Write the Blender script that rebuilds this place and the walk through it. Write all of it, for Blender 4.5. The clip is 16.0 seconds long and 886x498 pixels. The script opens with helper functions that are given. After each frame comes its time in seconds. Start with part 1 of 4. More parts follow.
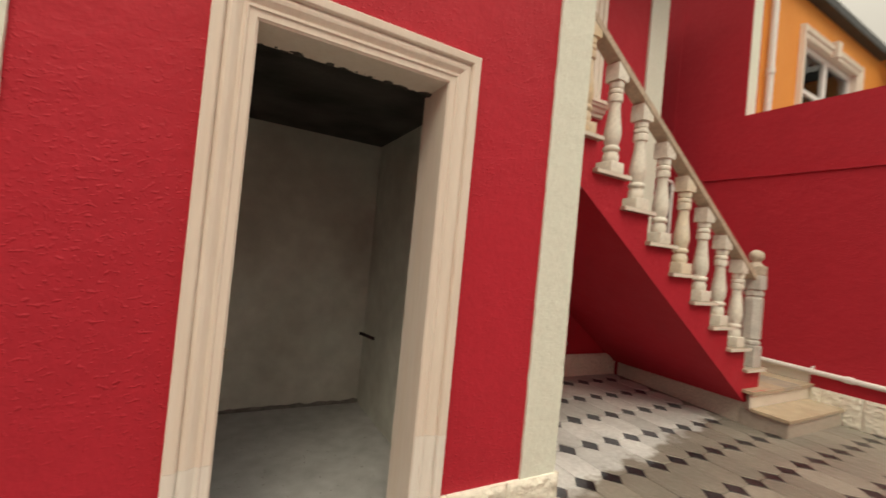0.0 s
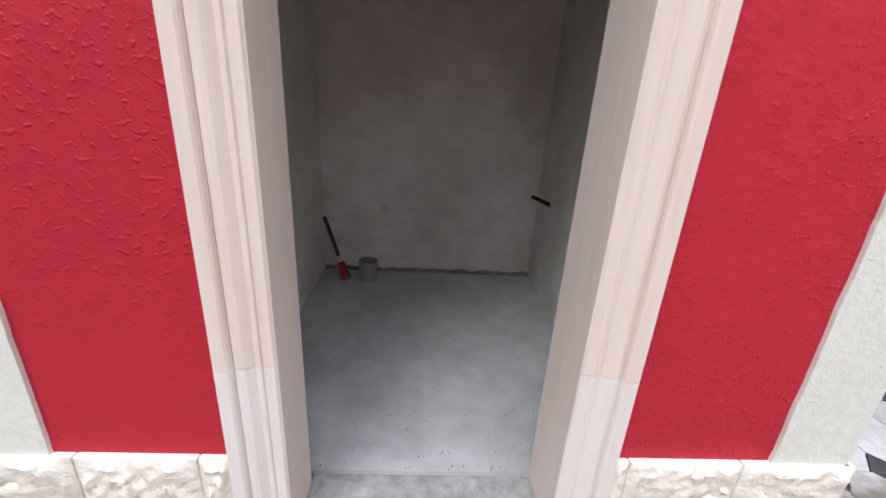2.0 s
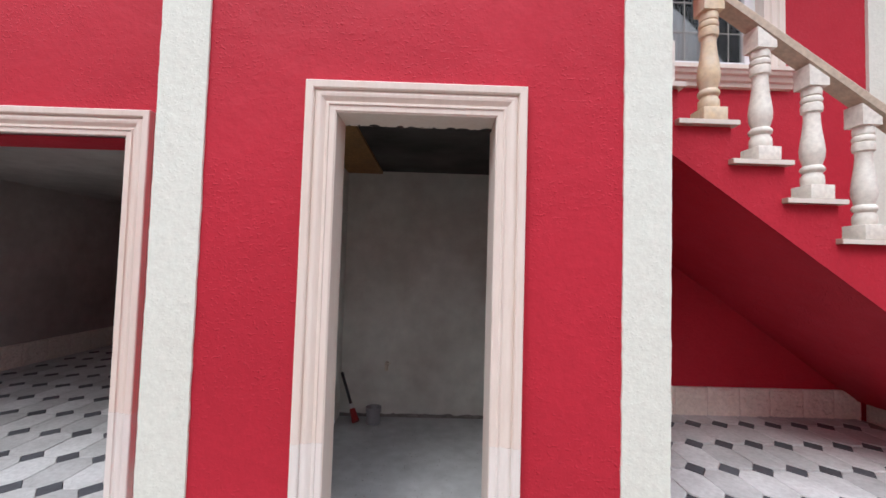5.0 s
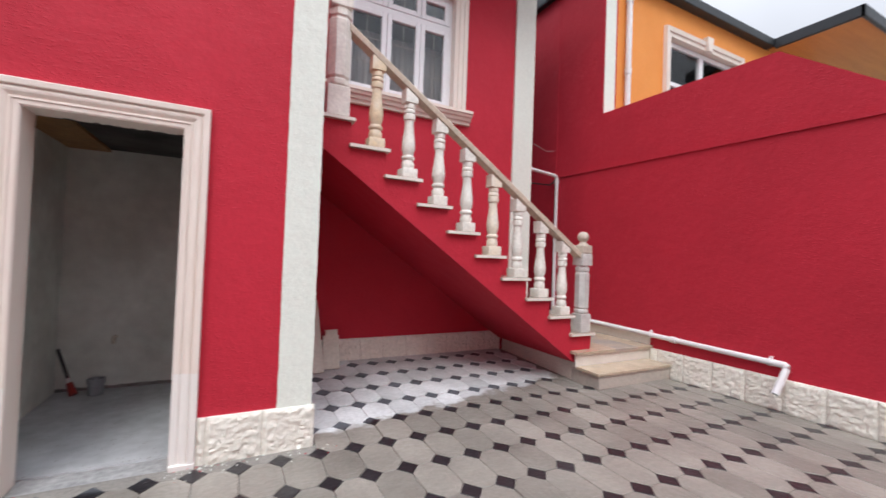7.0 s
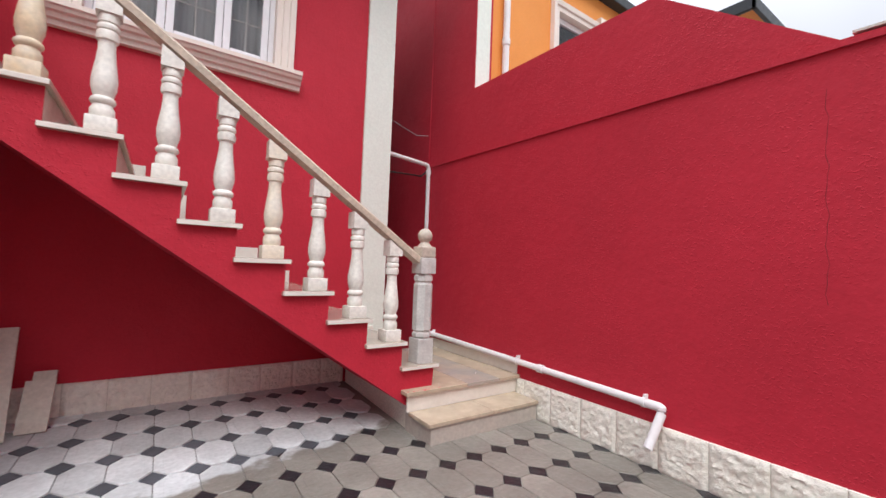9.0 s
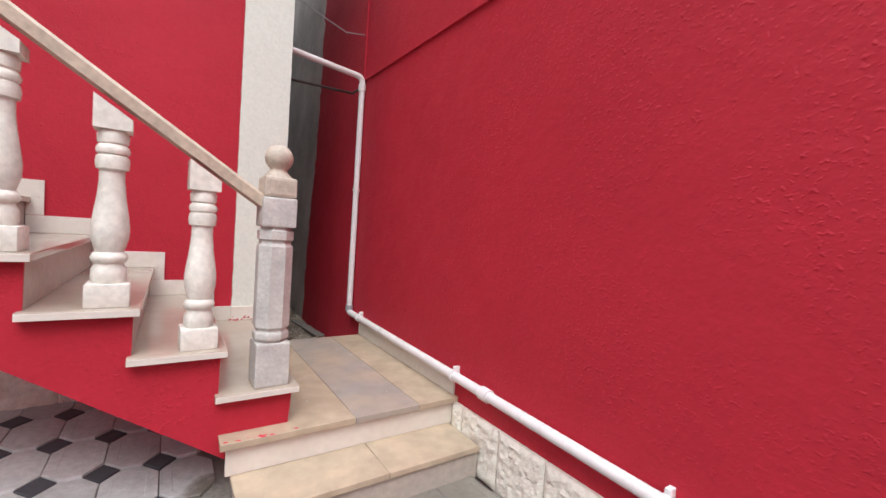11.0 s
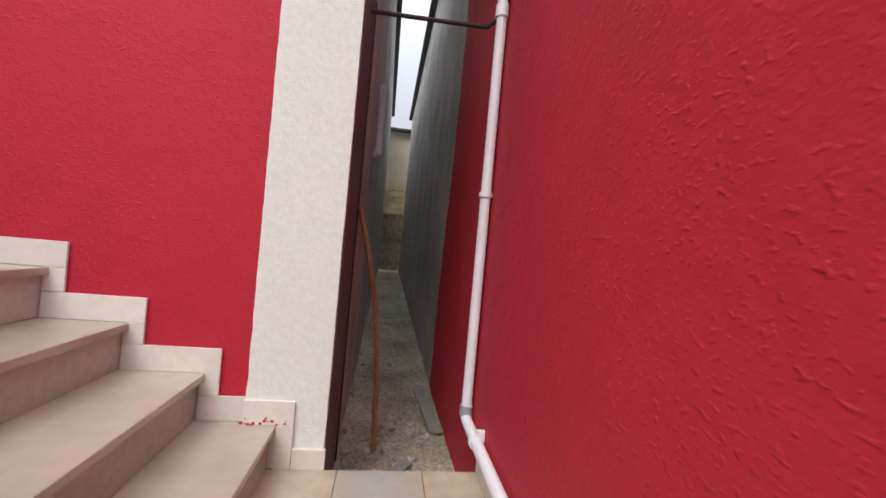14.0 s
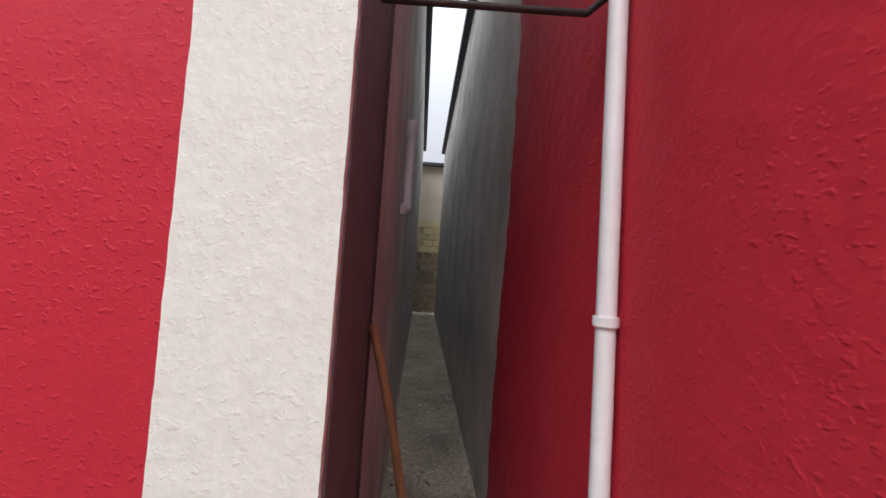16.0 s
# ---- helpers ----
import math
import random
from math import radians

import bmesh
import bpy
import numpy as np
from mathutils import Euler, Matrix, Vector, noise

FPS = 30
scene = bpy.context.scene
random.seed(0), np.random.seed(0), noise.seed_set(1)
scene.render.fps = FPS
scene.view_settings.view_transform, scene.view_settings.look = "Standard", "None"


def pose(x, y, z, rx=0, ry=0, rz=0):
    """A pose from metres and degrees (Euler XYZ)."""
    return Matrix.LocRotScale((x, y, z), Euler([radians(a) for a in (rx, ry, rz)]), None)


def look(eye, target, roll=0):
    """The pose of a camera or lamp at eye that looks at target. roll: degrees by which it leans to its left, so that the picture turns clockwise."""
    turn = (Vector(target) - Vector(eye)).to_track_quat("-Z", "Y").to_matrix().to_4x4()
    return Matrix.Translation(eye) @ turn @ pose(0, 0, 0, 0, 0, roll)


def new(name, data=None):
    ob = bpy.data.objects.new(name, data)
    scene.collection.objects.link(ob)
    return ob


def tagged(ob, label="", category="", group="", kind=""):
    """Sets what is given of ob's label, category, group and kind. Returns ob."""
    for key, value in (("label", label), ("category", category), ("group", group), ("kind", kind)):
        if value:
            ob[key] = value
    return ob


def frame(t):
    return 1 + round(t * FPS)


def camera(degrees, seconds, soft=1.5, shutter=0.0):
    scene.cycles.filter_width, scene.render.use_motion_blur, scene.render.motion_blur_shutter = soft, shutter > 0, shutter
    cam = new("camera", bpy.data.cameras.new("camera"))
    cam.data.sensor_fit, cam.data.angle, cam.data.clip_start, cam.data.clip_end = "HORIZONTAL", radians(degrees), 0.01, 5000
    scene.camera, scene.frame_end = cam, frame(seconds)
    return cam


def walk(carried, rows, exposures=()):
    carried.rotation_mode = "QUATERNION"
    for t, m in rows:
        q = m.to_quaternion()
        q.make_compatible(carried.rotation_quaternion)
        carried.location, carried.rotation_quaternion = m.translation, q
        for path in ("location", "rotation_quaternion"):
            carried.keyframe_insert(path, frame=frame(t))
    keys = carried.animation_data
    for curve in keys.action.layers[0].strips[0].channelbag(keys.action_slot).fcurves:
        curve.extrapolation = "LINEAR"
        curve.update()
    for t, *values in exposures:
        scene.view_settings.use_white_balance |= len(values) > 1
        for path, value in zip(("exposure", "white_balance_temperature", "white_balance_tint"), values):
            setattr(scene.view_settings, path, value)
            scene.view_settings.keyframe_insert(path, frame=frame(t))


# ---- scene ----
cam = camera(94.8, 16.0, shutter=0.22)
# seconds, eye, target, roll
PATH = [
    (0, (0.051, -0.015, 1.222), (1.003, 1.744, 1.259), 5.5),
    (0.5, (0.19, 0.109, 1.186), (0.624, 2.06, 1.111), 3.7),
    (1, (0.407, 0.211, 1.156), (0.652, 2.167, 0.822), 4.1),
    (1.5, (0.432, 0.423, 1.099), (0.581, 2.309, 0.449), 4.7),
    (2, (0.395, 0.632, 1.094), (0.497, 2.507, 0.405), 3.5),
    (2.5, (0.41, 0.693, 1.2), (0.469, 2.681, 0.992), 4.3),
    (3, (0.41, 0.617, 1.341), (0.45, 2.583, 1.709), 2.9),
    (5.5, (0.55, -0.625, 1.225), (0.589, 1.373, 1.28), 1.4),
    (6, (0.574, -0.93, 1.205), (0.729, 1.063, 1.27), 0.9),
    (6.5, (0.744, -1.186, 1.229), (1.25, 0.749, 1.268), 1.1),
    (7, (1.064, -1.321, 1.231), (1.966, 0.464, 1.272), 2.1),
    (7.5, (1.392, -1.241, 1.228), (2.603, 0.35, 1.28), 0.9),
    (8, (1.803, -1.152, 1.231), (3.072, 0.393, 1.296), 1.2),
    (8.5, (2.241, -1.055, 1.225), (3.411, 0.567, 1.269), 2.7),
    (9, (2.627, -0.879, 1.256), (3.767, 0.762, 1.345), 2.2),
    (9.5, (3.039, -0.7, 1.26), (4.175, 0.942, 1.365), 3.6),
    (10, (3.427, -0.45, 1.248), (4.59, 1.173, 1.36), 3.9),
    (12.5, (4.533, 0.615, 1.198), (5.414, 2.365, 0.798), 3.1),
    (13, (4.679, 0.909, 1.195), (5.392, 2.77, 1.028), 4.3),
    (13.5, (4.791, 1.192, 1.222), (5.303, 3.123, 1.122), 5.3),
    (14, (4.881, 1.483, 1.27), (5.16, 3.463, 1.268), 5.2),
    (14.5, (4.87, 1.781, 1.357), (5.094, 3.767, 1.404), 2.8),
    (15, (4.888, 2.013, 1.474), (5.136, 3.995, 1.574), 0.9),
    (15.5, (4.919, 2.227, 1.61), (5.127, 4.211, 1.745), 2.2),
    (16, (4.868, 2.405, 1.637), (4.97, 4.399, 1.758), 3.7),
]
EXPOSURES = [(0.0, -0.45, 8800, 4), (0.5, -0.1, 7000, 8), (1.0, 0.02, 6250, 9), (3.0, 0.03, 6200, 9), (5.5, 0.0, 6250, 9), (7.5, -0.06, 6280, 9), (8.5, -0.08, 6300, 9), (9.5, 0.1, 6400, 9), (10.0, 0.1, 6400, 9), (12.5, 0.14, 6450, 9), (13.2, 0.09, 6400, 9), (14.0, 0.15, 6350, 9), (15.5, 0.2, 6300, 8.5), (16.0, 0.18, 6300, 8.5)]
walk(cam, [(t, look(eye, target, roll)) for t, eye, target, roll in PATH], EXPOSURES)

# ---- world and light ----
world = bpy.data.worlds.new("overcast")
scene.world = world
world.use_nodes = True
wn, wl = world.node_tree.nodes, world.node_tree.links
bg = wn["Background"]
sky = wn.new("ShaderNodeTexSky")
sky.sky_type, sky.sun_disc = "NISHITA", False
sky.sun_elevation, sky.sun_rotation = radians(52), radians(200)
sky.air_density, sky.dust_density, sky.ozone_density = 1.0, 6.0, 1.0
grey = wn.new("ShaderNodeHueSaturation")
grey.inputs["Saturation"].default_value = 0.12
wl.new(sky.outputs[0], grey.inputs["Color"])
veil = wn.new("ShaderNodeMixRGB")
veil.inputs[0].default_value = 0.9
wl.new(grey.outputs[0], veil.inputs[1])
where_sky, split_sky = wn.new("ShaderNodeTexCoord"), wn.new("ShaderNodeSeparateXYZ")
wl.new(where_sky.outputs["Generated"], split_sky.inputs[0])
height = wn.new("ShaderNodeMapRange")
height.inputs["From Min"].default_value, height.inputs["From Max"].default_value = 0.0, 1.0
height.inputs["To Min"].default_value, height.inputs["To Max"].default_value = 0.0, 1.0
wl.new(split_sky.outputs["Z"], height.inputs["Value"])
cloud = wn.new("ShaderNodeTexNoise")
cloud.inputs["Scale"].default_value, cloud.inputs["Detail"].default_value = 2.2, 4
wl.new(where_sky.outputs["Generated"], cloud.inputs["Vector"])
deck = wn.new("ShaderNodeMixRGB")
deck.inputs[1].default_value, deck.inputs[2].default_value = (4.0, 4.05, 4.4, 1), (31.0, 32.0, 34.5, 1)
rise_sky = wn.new("ShaderNodeMath")
rise_sky.operation = "POWER"
rise_sky.inputs[1].default_value = 3.1
wl.new(height.outputs[0], rise_sky.inputs[0])
wl.new(rise_sky.outputs[0], deck.inputs[0])
puff = wn.new("ShaderNodeMapRange")
puff.inputs["From Min"].default_value, puff.inputs["From Max"].default_value = 0.3, 0.7
puff.inputs["To Min"].default_value, puff.inputs["To Max"].default_value = 0.9, 1.08
wl.new(cloud.outputs["Fac"], puff.inputs["Value"])
soft_sky = wn.new("ShaderNodeVectorMath")
soft_sky.operation = "SCALE"
wl.new(deck.outputs[0], soft_sky.inputs[0])
wl.new(puff.outputs[0], soft_sky.inputs["Scale"])
wl.new(soft_sky.outputs[0], veil.inputs[2])
wl.new(veil.outputs[0], bg.inputs[0])
bg.inputs[1].default_value = 0.155

sun = new("sun", bpy.data.lights.new("sun", "SUN"))
sun.data.energy, sun.data.angle, sun.data.color = 1.25, radians(25), (1, 0.97, 0.93)
sun.matrix_world = look((-3, -6, 10), (1, 1, 0))

# ---- materials ----


def mat(name, colour, rough=0.6, metal=0.0, second=None, scale=3.0, amount=0.5, grain=60.0, grain_amount=0.25,
        bump=0.15, bump_scale=120.0, coarse=0.0, coarse_scale=14.0, stretch=(1, 1, 1), vary=0.0, spec=0.5):
    """A procedural surface: broad stains towards a second colour, fine grain, fine and coarse relief, change from piece to piece."""
    m = bpy.data.materials.new(name)
    m.use_nodes = True
    n, l = m.node_tree.nodes, m.node_tree.links
    b = n["Principled BSDF"]
    b.inputs["Metallic"].default_value = metal
    b.inputs["Specular IOR Level"].default_value = spec
    geo = n.new("ShaderNodeNewGeometry")
    mapping = n.new("ShaderNodeMapping")
    mapping.inputs["Scale"].default_value = stretch
    l.new(geo.outputs["Position"], mapping.inputs[0])

    def tex(s, detail=4.0, roughness=0.55):
        t = n.new("ShaderNodeTexNoise")
        t.inputs["Scale"].default_value, t.inputs["Detail"].default_value, t.inputs["Roughness"].default_value = s, detail, roughness
        l.new(mapping.outputs[0], t.inputs["Vector"])
        return t

    def ramp(src, lo, hi):
        r = n.new("ShaderNodeMapRange")
        r.inputs["From Min"].default_value, r.inputs["From Max"].default_value = lo, hi
        l.new(src, r.inputs["Value"])
        return r.outputs[0]

    def mix(fac, a, c, kind="MIX"):
        x = n.new("ShaderNodeMixRGB")
        x.blend_type = kind
        for sock, v in zip(x.inputs, (fac, a, c)):
            if hasattr(v, "is_output"):
                l.new(v, sock)
            else:
                sock.default_value = v if not isinstance(v, tuple) else (*v[:3], 1)
        return x.outputs[0]

    def times(src, k):
        x = n.new("ShaderNodeMath")
        x.operation = "MULTIPLY"
        l.new(src, x.inputs[0])
        x.inputs[1].default_value = k
        return x.outputs[0]

    second = second or tuple(c * 0.75 for c in colour)
    col = mix(times(ramp(tex(scale, 5).outputs["Fac"], 0.35, 0.68), amount), colour, second)
    shade = ramp(tex(grain, 3).outputs["Fac"], 0.3, 0.7)
    dark = n.new("ShaderNodeMapRange")
    dark.inputs["To Min"].default_value, dark.inputs["To Max"].default_value = 1 - grain_amount, 1 + grain_amount * 0.4
    l.new(shade, dark.inputs["Value"])
    grey_c = n.new("ShaderNodeCombineColor")
    for i in range(3):
        l.new(dark.outputs[0], grey_c.inputs[i])
    col = mix(1.0, col, grey_c.outputs[0], "MULTIPLY")
    if vary:
        info = n.new("ShaderNodeObjectInfo")
        isl = geo.outputs["Random Per Island"]
        add = n.new("ShaderNodeMath")
        add.operation = "ADD"
        l.new(info.outputs["Random"], add.inputs[0])
        l.new(isl, add.inputs[1])
        fr = n.new("ShaderNodeMath")
        fr.operation = "FRACT"
        l.new(add.outputs[0], fr.inputs[0])
        vr = n.new("ShaderNodeMapRange")
        vr.inputs["To Min"].default_value, vr.inputs["To Max"].default_value = 1 - vary, 1 + vary * 0.5
        l.new(fr.outputs[0], vr.inputs["Value"])
        vc = n.new("ShaderNodeCombineColor")
        for i in range(3):
            l.new(vr.outputs[0], vc.inputs[i])
        col = mix(1.0, col, vc.outputs[0], "MULTIPLY")
    l.new(col, b.inputs["Base Color"])
    rr = n.new("ShaderNodeMapRange")
    rr.inputs["To Min"].default_value, rr.inputs["To Max"].default_value = max(0.05, rough - 0.1), min(1, rough + 0.1)
    l.new(tex(scale * 4).outputs["Fac"], rr.inputs["Value"])
    l.new(rr.outputs[0], b.inputs["Roughness"])
    normal = None
    if coarse:
        k = n.new("ShaderNodeBump")
        k.inputs["Strength"].default_value, k.inputs["Distance"].default_value = coarse, 0.01
        l.new(ramp(tex(coarse_scale, 3, 0.6).outputs["Fac"], 0.35, 0.75), k.inputs["Height"])
        normal = k.outputs[0]
    if bump:
        k = n.new("ShaderNodeBump")
        k.inputs["Strength"].default_value, k.inputs["Distance"].default_value = bump, 0.004
        l.new(tex(bump_scale, 3).outputs["Fac"], k.inputs["Height"])
        if normal:
            l.new(normal, k.inputs["Normal"])
        normal = k.outputs[0]
    if normal:
        l.new(normal, b.inputs["Normal"])
    return m


def plaster(name, colour, second, rough=0.62, lumps=0.6, size=60):
    """Painted rough render: orange-peel grain, scattered flat blobs and trowel flecks."""
    m = mat(name, colour, rough=rough, spec=0.22, second=second, scale=1.2, amount=0.6, grain=40, grain_amount=0.06, bump=0.22, bump_scale=110, coarse=0.3, coarse_scale=9)
    n, l = m.node_tree.nodes, m.node_tree.links
    geo = n["Geometry"]
    last = n["Principled BSDF"].inputs["Normal"].links[0].from_socket
    warp = n.new("ShaderNodeMapping")
    warp.inputs["Scale"].default_value = (1, 1, 1.2)
    l.new(geo.outputs["Position"], warp.inputs[0])
    fleck = n.new("ShaderNodeTexNoise")
    fleck.inputs["Scale"].default_value, fleck.inputs["Detail"].default_value, fleck.inputs["Roughness"].default_value = size, 1.6, 0.5
    l.new(warp.outputs[0], fleck.inputs["Vector"])
    patch = n.new("ShaderNodeTexNoise")
    patch.inputs["Scale"].default_value, patch.inputs["Detail"].default_value = 2.3, 4
    l.new(geo.outputs["Position"], patch.inputs["Vector"])
    near = n.new("ShaderNodeMapRange")
    near.inputs["From Min"].default_value, near.inputs["From Max"].default_value = 0.56, 0.74
    l.new(fleck.outputs["Fac"], near.inputs["Value"])
    where = n.new("ShaderNodeMapRange")
    where.inputs["From Min"].default_value, where.inputs["From Max"].default_value = 0.33, 0.58
    l.new(patch.outputs["Fac"], where.inputs["Value"])
    both = n.new("ShaderNodeMath")
    both.operation = "MULTIPLY"
    l.new(near.outputs[0], both.inputs[0])
    l.new(where.outputs[0], both.inputs[1])
    k = n.new("ShaderNodeBump")
    k.inputs["Strength"].default_value, k.inputs["Distance"].default_value = lumps, 0.0045
    l.new(both.outputs[0], k.inputs["Height"])
    l.new(last, k.inputs["Normal"])
    l.new(k.outputs[0], n["Principled BSDF"].inputs["Normal"])
    return m


RED = plaster("red_paint", (0.51, 0.026, 0.048), (0.41, 0.021, 0.038), lumps=0.52)
CREAM = plaster("cream_paint", (0.765, 0.81, 0.735), (0.73, 0.765, 0.685), lumps=0.26, size=70)
BROWN = plaster("brown_paint", (0.16, 0.132, 0.138), (0.11, 0.088, 0.094), lumps=0.9)
TRAVERTINE = mat("travertine", (0.80, 0.72, 0.65), 0.5, second=(0.76, 0.64, 0.55), scale=4, amount=0.55, grain=14, grain_amount=0.05, stretch=(4, 4, 0.4), bump=0.12)
WHITESTONE = mat("white_limestone", (0.82, 0.79, 0.75), 0.55, second=(0.78, 0.72, 0.66), scale=4, amount=0.55, grain=14, grain_amount=0.05, stretch=(4, 4, 0.4), bump=0.15)
ROCK = mat("rock_faced_stone", (0.87, 0.85, 0.76), 0.7, second=(0.80, 0.76, 0.65), scale=6, amount=0.5, grain=35, grain_amount=0.12, bump=0.5, bump_scale=75, coarse=0.35, coarse_scale=40, vary=0.05)
MORTAR = mat("cream_mortar", (0.72, 0.68, 0.6), 0.8, bump=0.3)
FLIGHT = mat("polished_beige_limestone", (0.49, 0.425, 0.35), 0.13, second=(0.40, 0.345, 0.28), scale=2.2, amount=0.9, grain=12, grain_amount=0.07, bump=0.03, vary=0.12)
TREAD = mat("honey_limestone", (0.585, 0.475, 0.345), 0.14, second=(0.44, 0.365, 0.27), scale=4.5, amount=0.9, grain=14, grain_amount=0.1, bump=0.03, vary=0.12)
GREYSLAB = mat("grey_limestone", (0.36, 0.34, 0.31), 0.13, second=(0.50, 0.41, 0.31), scale=3.2, amount=0.9, grain=12, grain_amount=0.07, bump=0.05)
RISER = mat("pale_limestone", (0.50, 0.445, 0.385), 0.4, second=(0.42, 0.385, 0.34), scale=5, amount=0.6, grain=30, grain_amount=0.14, bump=0.08, vary=0.1)
SKIRT = mat("pale_skirting_tile", (0.78, 0.74, 0.67), 0.4, second=(0.70, 0.65, 0.57), scale=6, amount=0.6, grain=25, grain_amount=0.06, bump=0.05, vary=0.06)
MARBLE = mat("white_baluster_stone", (0.85, 0.84, 0.77), 0.5, second=(0.72, 0.69, 0.61), scale=9, amount=0.7, grain=40, grain_amount=0.16, bump=0.15, vary=0.08)
YELLOWSTONE = mat("yellow_baluster_stone", (0.72, 0.58, 0.38), 0.55, second=(0.74, 0.68, 0.58), scale=9, amount=0.7, grain=40, grain_amount=0.15, bump=0.15)
NEWEL = mat("grey_newel_stone", (0.645, 0.64, 0.60), 0.6, second=(0.43, 0.425, 0.41), scale=7, amount=0.85, grain=70, grain_amount=0.13, bump=0.4, bump_scale=120, coarse=0.3, coarse_scale=16)
PALEYELLOW = mat("cream_baluster_stone", (0.78, 0.70, 0.56), 0.55, second=(0.72, 0.68, 0.60), scale=9, amount=0.7, grain=40, grain_amount=0.15, bump=0.15)
NEWELCAP = mat("weathered_cap_stone", (0.60, 0.53, 0.44), 0.65, second=(0.44, 0.38, 0.31), scale=14, amount=0.8, grain=50, grain_amount=0.2, bump=0.35, bump_scale=90)
RAIL = mat("handrail_stone", (0.60, 0.50, 0.39), 0.5, second=(0.46, 0.39, 0.31), scale=8, amount=0.7, grain=40, grain_amount=0.2, bump=0.15)
CONCRETE = mat("bare_concrete", (0.56, 0.54, 0.51), 0.85, second=(0.37, 0.35, 0.33), scale=1.4, amount=0.9, grain=9, grain_amount=0.1, bump=0.3, coarse=0.15)
CEMENT = mat("smooth_cement_render", (0.77, 0.80, 0.75), 0.85, second=(0.57, 0.56, 0.51), scale=1.7, amount=0.9, grain=9, grain_amount=0.1, bump=0.25, coarse=0.12)
# Stained slab concrete, its colour taken near black for the ceiling's shade.
SLAB = mat("stained_shaded_concrete", (0.10, 0.092, 0.085), 0.9, second=(0.03, 0.027, 0.024), scale=3.5, amount=1.0, grain=14, grain_amount=0.25, bump=0.4, coarse=0.3)
SCREED = mat("screed_floor", (0.55, 0.555, 0.565), 0.6, second=(0.39, 0.395, 0.405), scale=3, amount=0.8, grain=11, grain_amount=0.14, bump=0.35, coarse=0.1)
DOORSTEP = mat("damp_screed", (0.47, 0.465, 0.46), 0.5, second=(0.30, 0.295, 0.29), scale=7, amount=0.9, grain=30, grain_amount=0.3, bump=0.7, bump_scale=60, coarse=0.4, coarse_scale=22)
THRESHOLD = mat("rough_threshold", (0.30, 0.285, 0.27), 0.7, second=(0.18, 0.17, 0.16), scale=9, amount=0.8, grain=45, grain_amount=0.35, bump=0.8, bump_scale=90, coarse=0.5, coarse_scale=30)
RENDER_GREY = mat("grey_render", (0.64, 0.615, 0.585), 0.85, second=(0.37, 0.355, 0.335), scale=1.5, amount=0.9, grain=25, grain_amount=0.15, bump=0.3, coarse=0.2)
DIRT = mat("alley_dirt", (0.43, 0.37, 0.28), 0.95, second=(0.21, 0.175, 0.13), scale=2.2, amount=0.9, grain=40, grain_amount=0.5, bump=0.8, bump_scale=60, coarse=0.6, coarse_scale=12)
PEBBLE = mat("pale_rubble", (0.62, 0.58, 0.52), 0.9, second=(0.25, 0.22, 0.18), vary=0.5)
PVC = mat("white_pvc", (0.80, 0.79, 0.80), 0.3, second=(0.72, 0.70, 0.68), scale=3, amount=0.4, grain=20, grain_amount=0.05, bump=0.02)
PALEPVC = mat("pale_grey_pvc", (0.76, 0.77, 0.78), 0.35, bump=0.02, grain_amount=0.08)
GREYPVC = mat("grey_pvc", (0.33, 0.34, 0.36), 0.35, bump=0.02, grain_amount=0.08)
UPVC = mat("white_window_plastic", (0.85, 0.85, 0.87), 0.25, grain_amount=0.03, amount=0.1, bump=0)
BARS = mat("dull_cream_bar", (0.42, 0.40, 0.37), 0.4, grain_amount=0.05, bump=0)
IRON = mat("dark_iron", (0.055, 0.04, 0.038), 0.55, metal=0.4, bump=0.2)
ROOF = mat("dark_roof_metal", (0.035, 0.04, 0.045), 0.45, metal=0.3, bump=0.05)
ORANGE = mat("orange_paint", (0.80, 0.30, 0.06), 0.7, second=(0.74, 0.26, 0.05), scale=1.5, amount=0.6, grain_amount=0.06, bump=0.1)
SOFFIT = mat("orange_soffit_boards", (0.62, 0.29, 0.07), 0.6, second=(0.5, 0.22, 0.06), scale=3, amount=0.6, grain_amount=0.1, stretch=(0.3, 3, 1))
WOOD = mat("bare_wood", (0.34, 0.19, 0.09), 0.6, second=(0.22, 0.11, 0.05), scale=10, amount=0.8, grain=60, grain_amount=0.3, stretch=(1, 1, 0.15), bump=0.1)
FORMWORK = mat("formwork_board", (0.42, 0.22, 0.08), 0.6, second=(0.26, 0.13, 0.05), scale=4, amount=0.8, grain=40, grain_amount=0.3, bump=0.1)
PLANK = mat("weathered_plank", (0.27, 0.25, 0.225), 0.8, second=(0.17, 0.155, 0.14), scale=6, amount=0.7, grain=50, grain_amount=0.3, stretch=(3, 0.4, 1), bump=0.3)
BOARD = mat("pale_stone_board", (0.68, 0.65, 0.56), 0.6, second=(0.60, 0.56, 0.47), scale=6, amount=0.6, grain=40, grain_amount=0.12, bump=0.08)
BRICK = mat("yellow_brick", (0.42, 0.34, 0.18), 0.85, second=(0.3, 0.24, 0.13), scale=5, vary=0.35, bump=0.3)
OLDBRICK = mat("dark_damp_brick", (0.15, 0.11, 0.065), 0.9, second=(0.09, 0.07, 0.045), scale=5, vary=0.35, bump=0.3)
FARPLASTER = mat("ochre_render", (0.46, 0.40, 0.31), 0.9, second=(0.36, 0.31, 0.24), scale=1.5)
CURTAIN = mat("beige_curtain", (0.62, 0.59, 0.575), 0.9, bump=0.1)
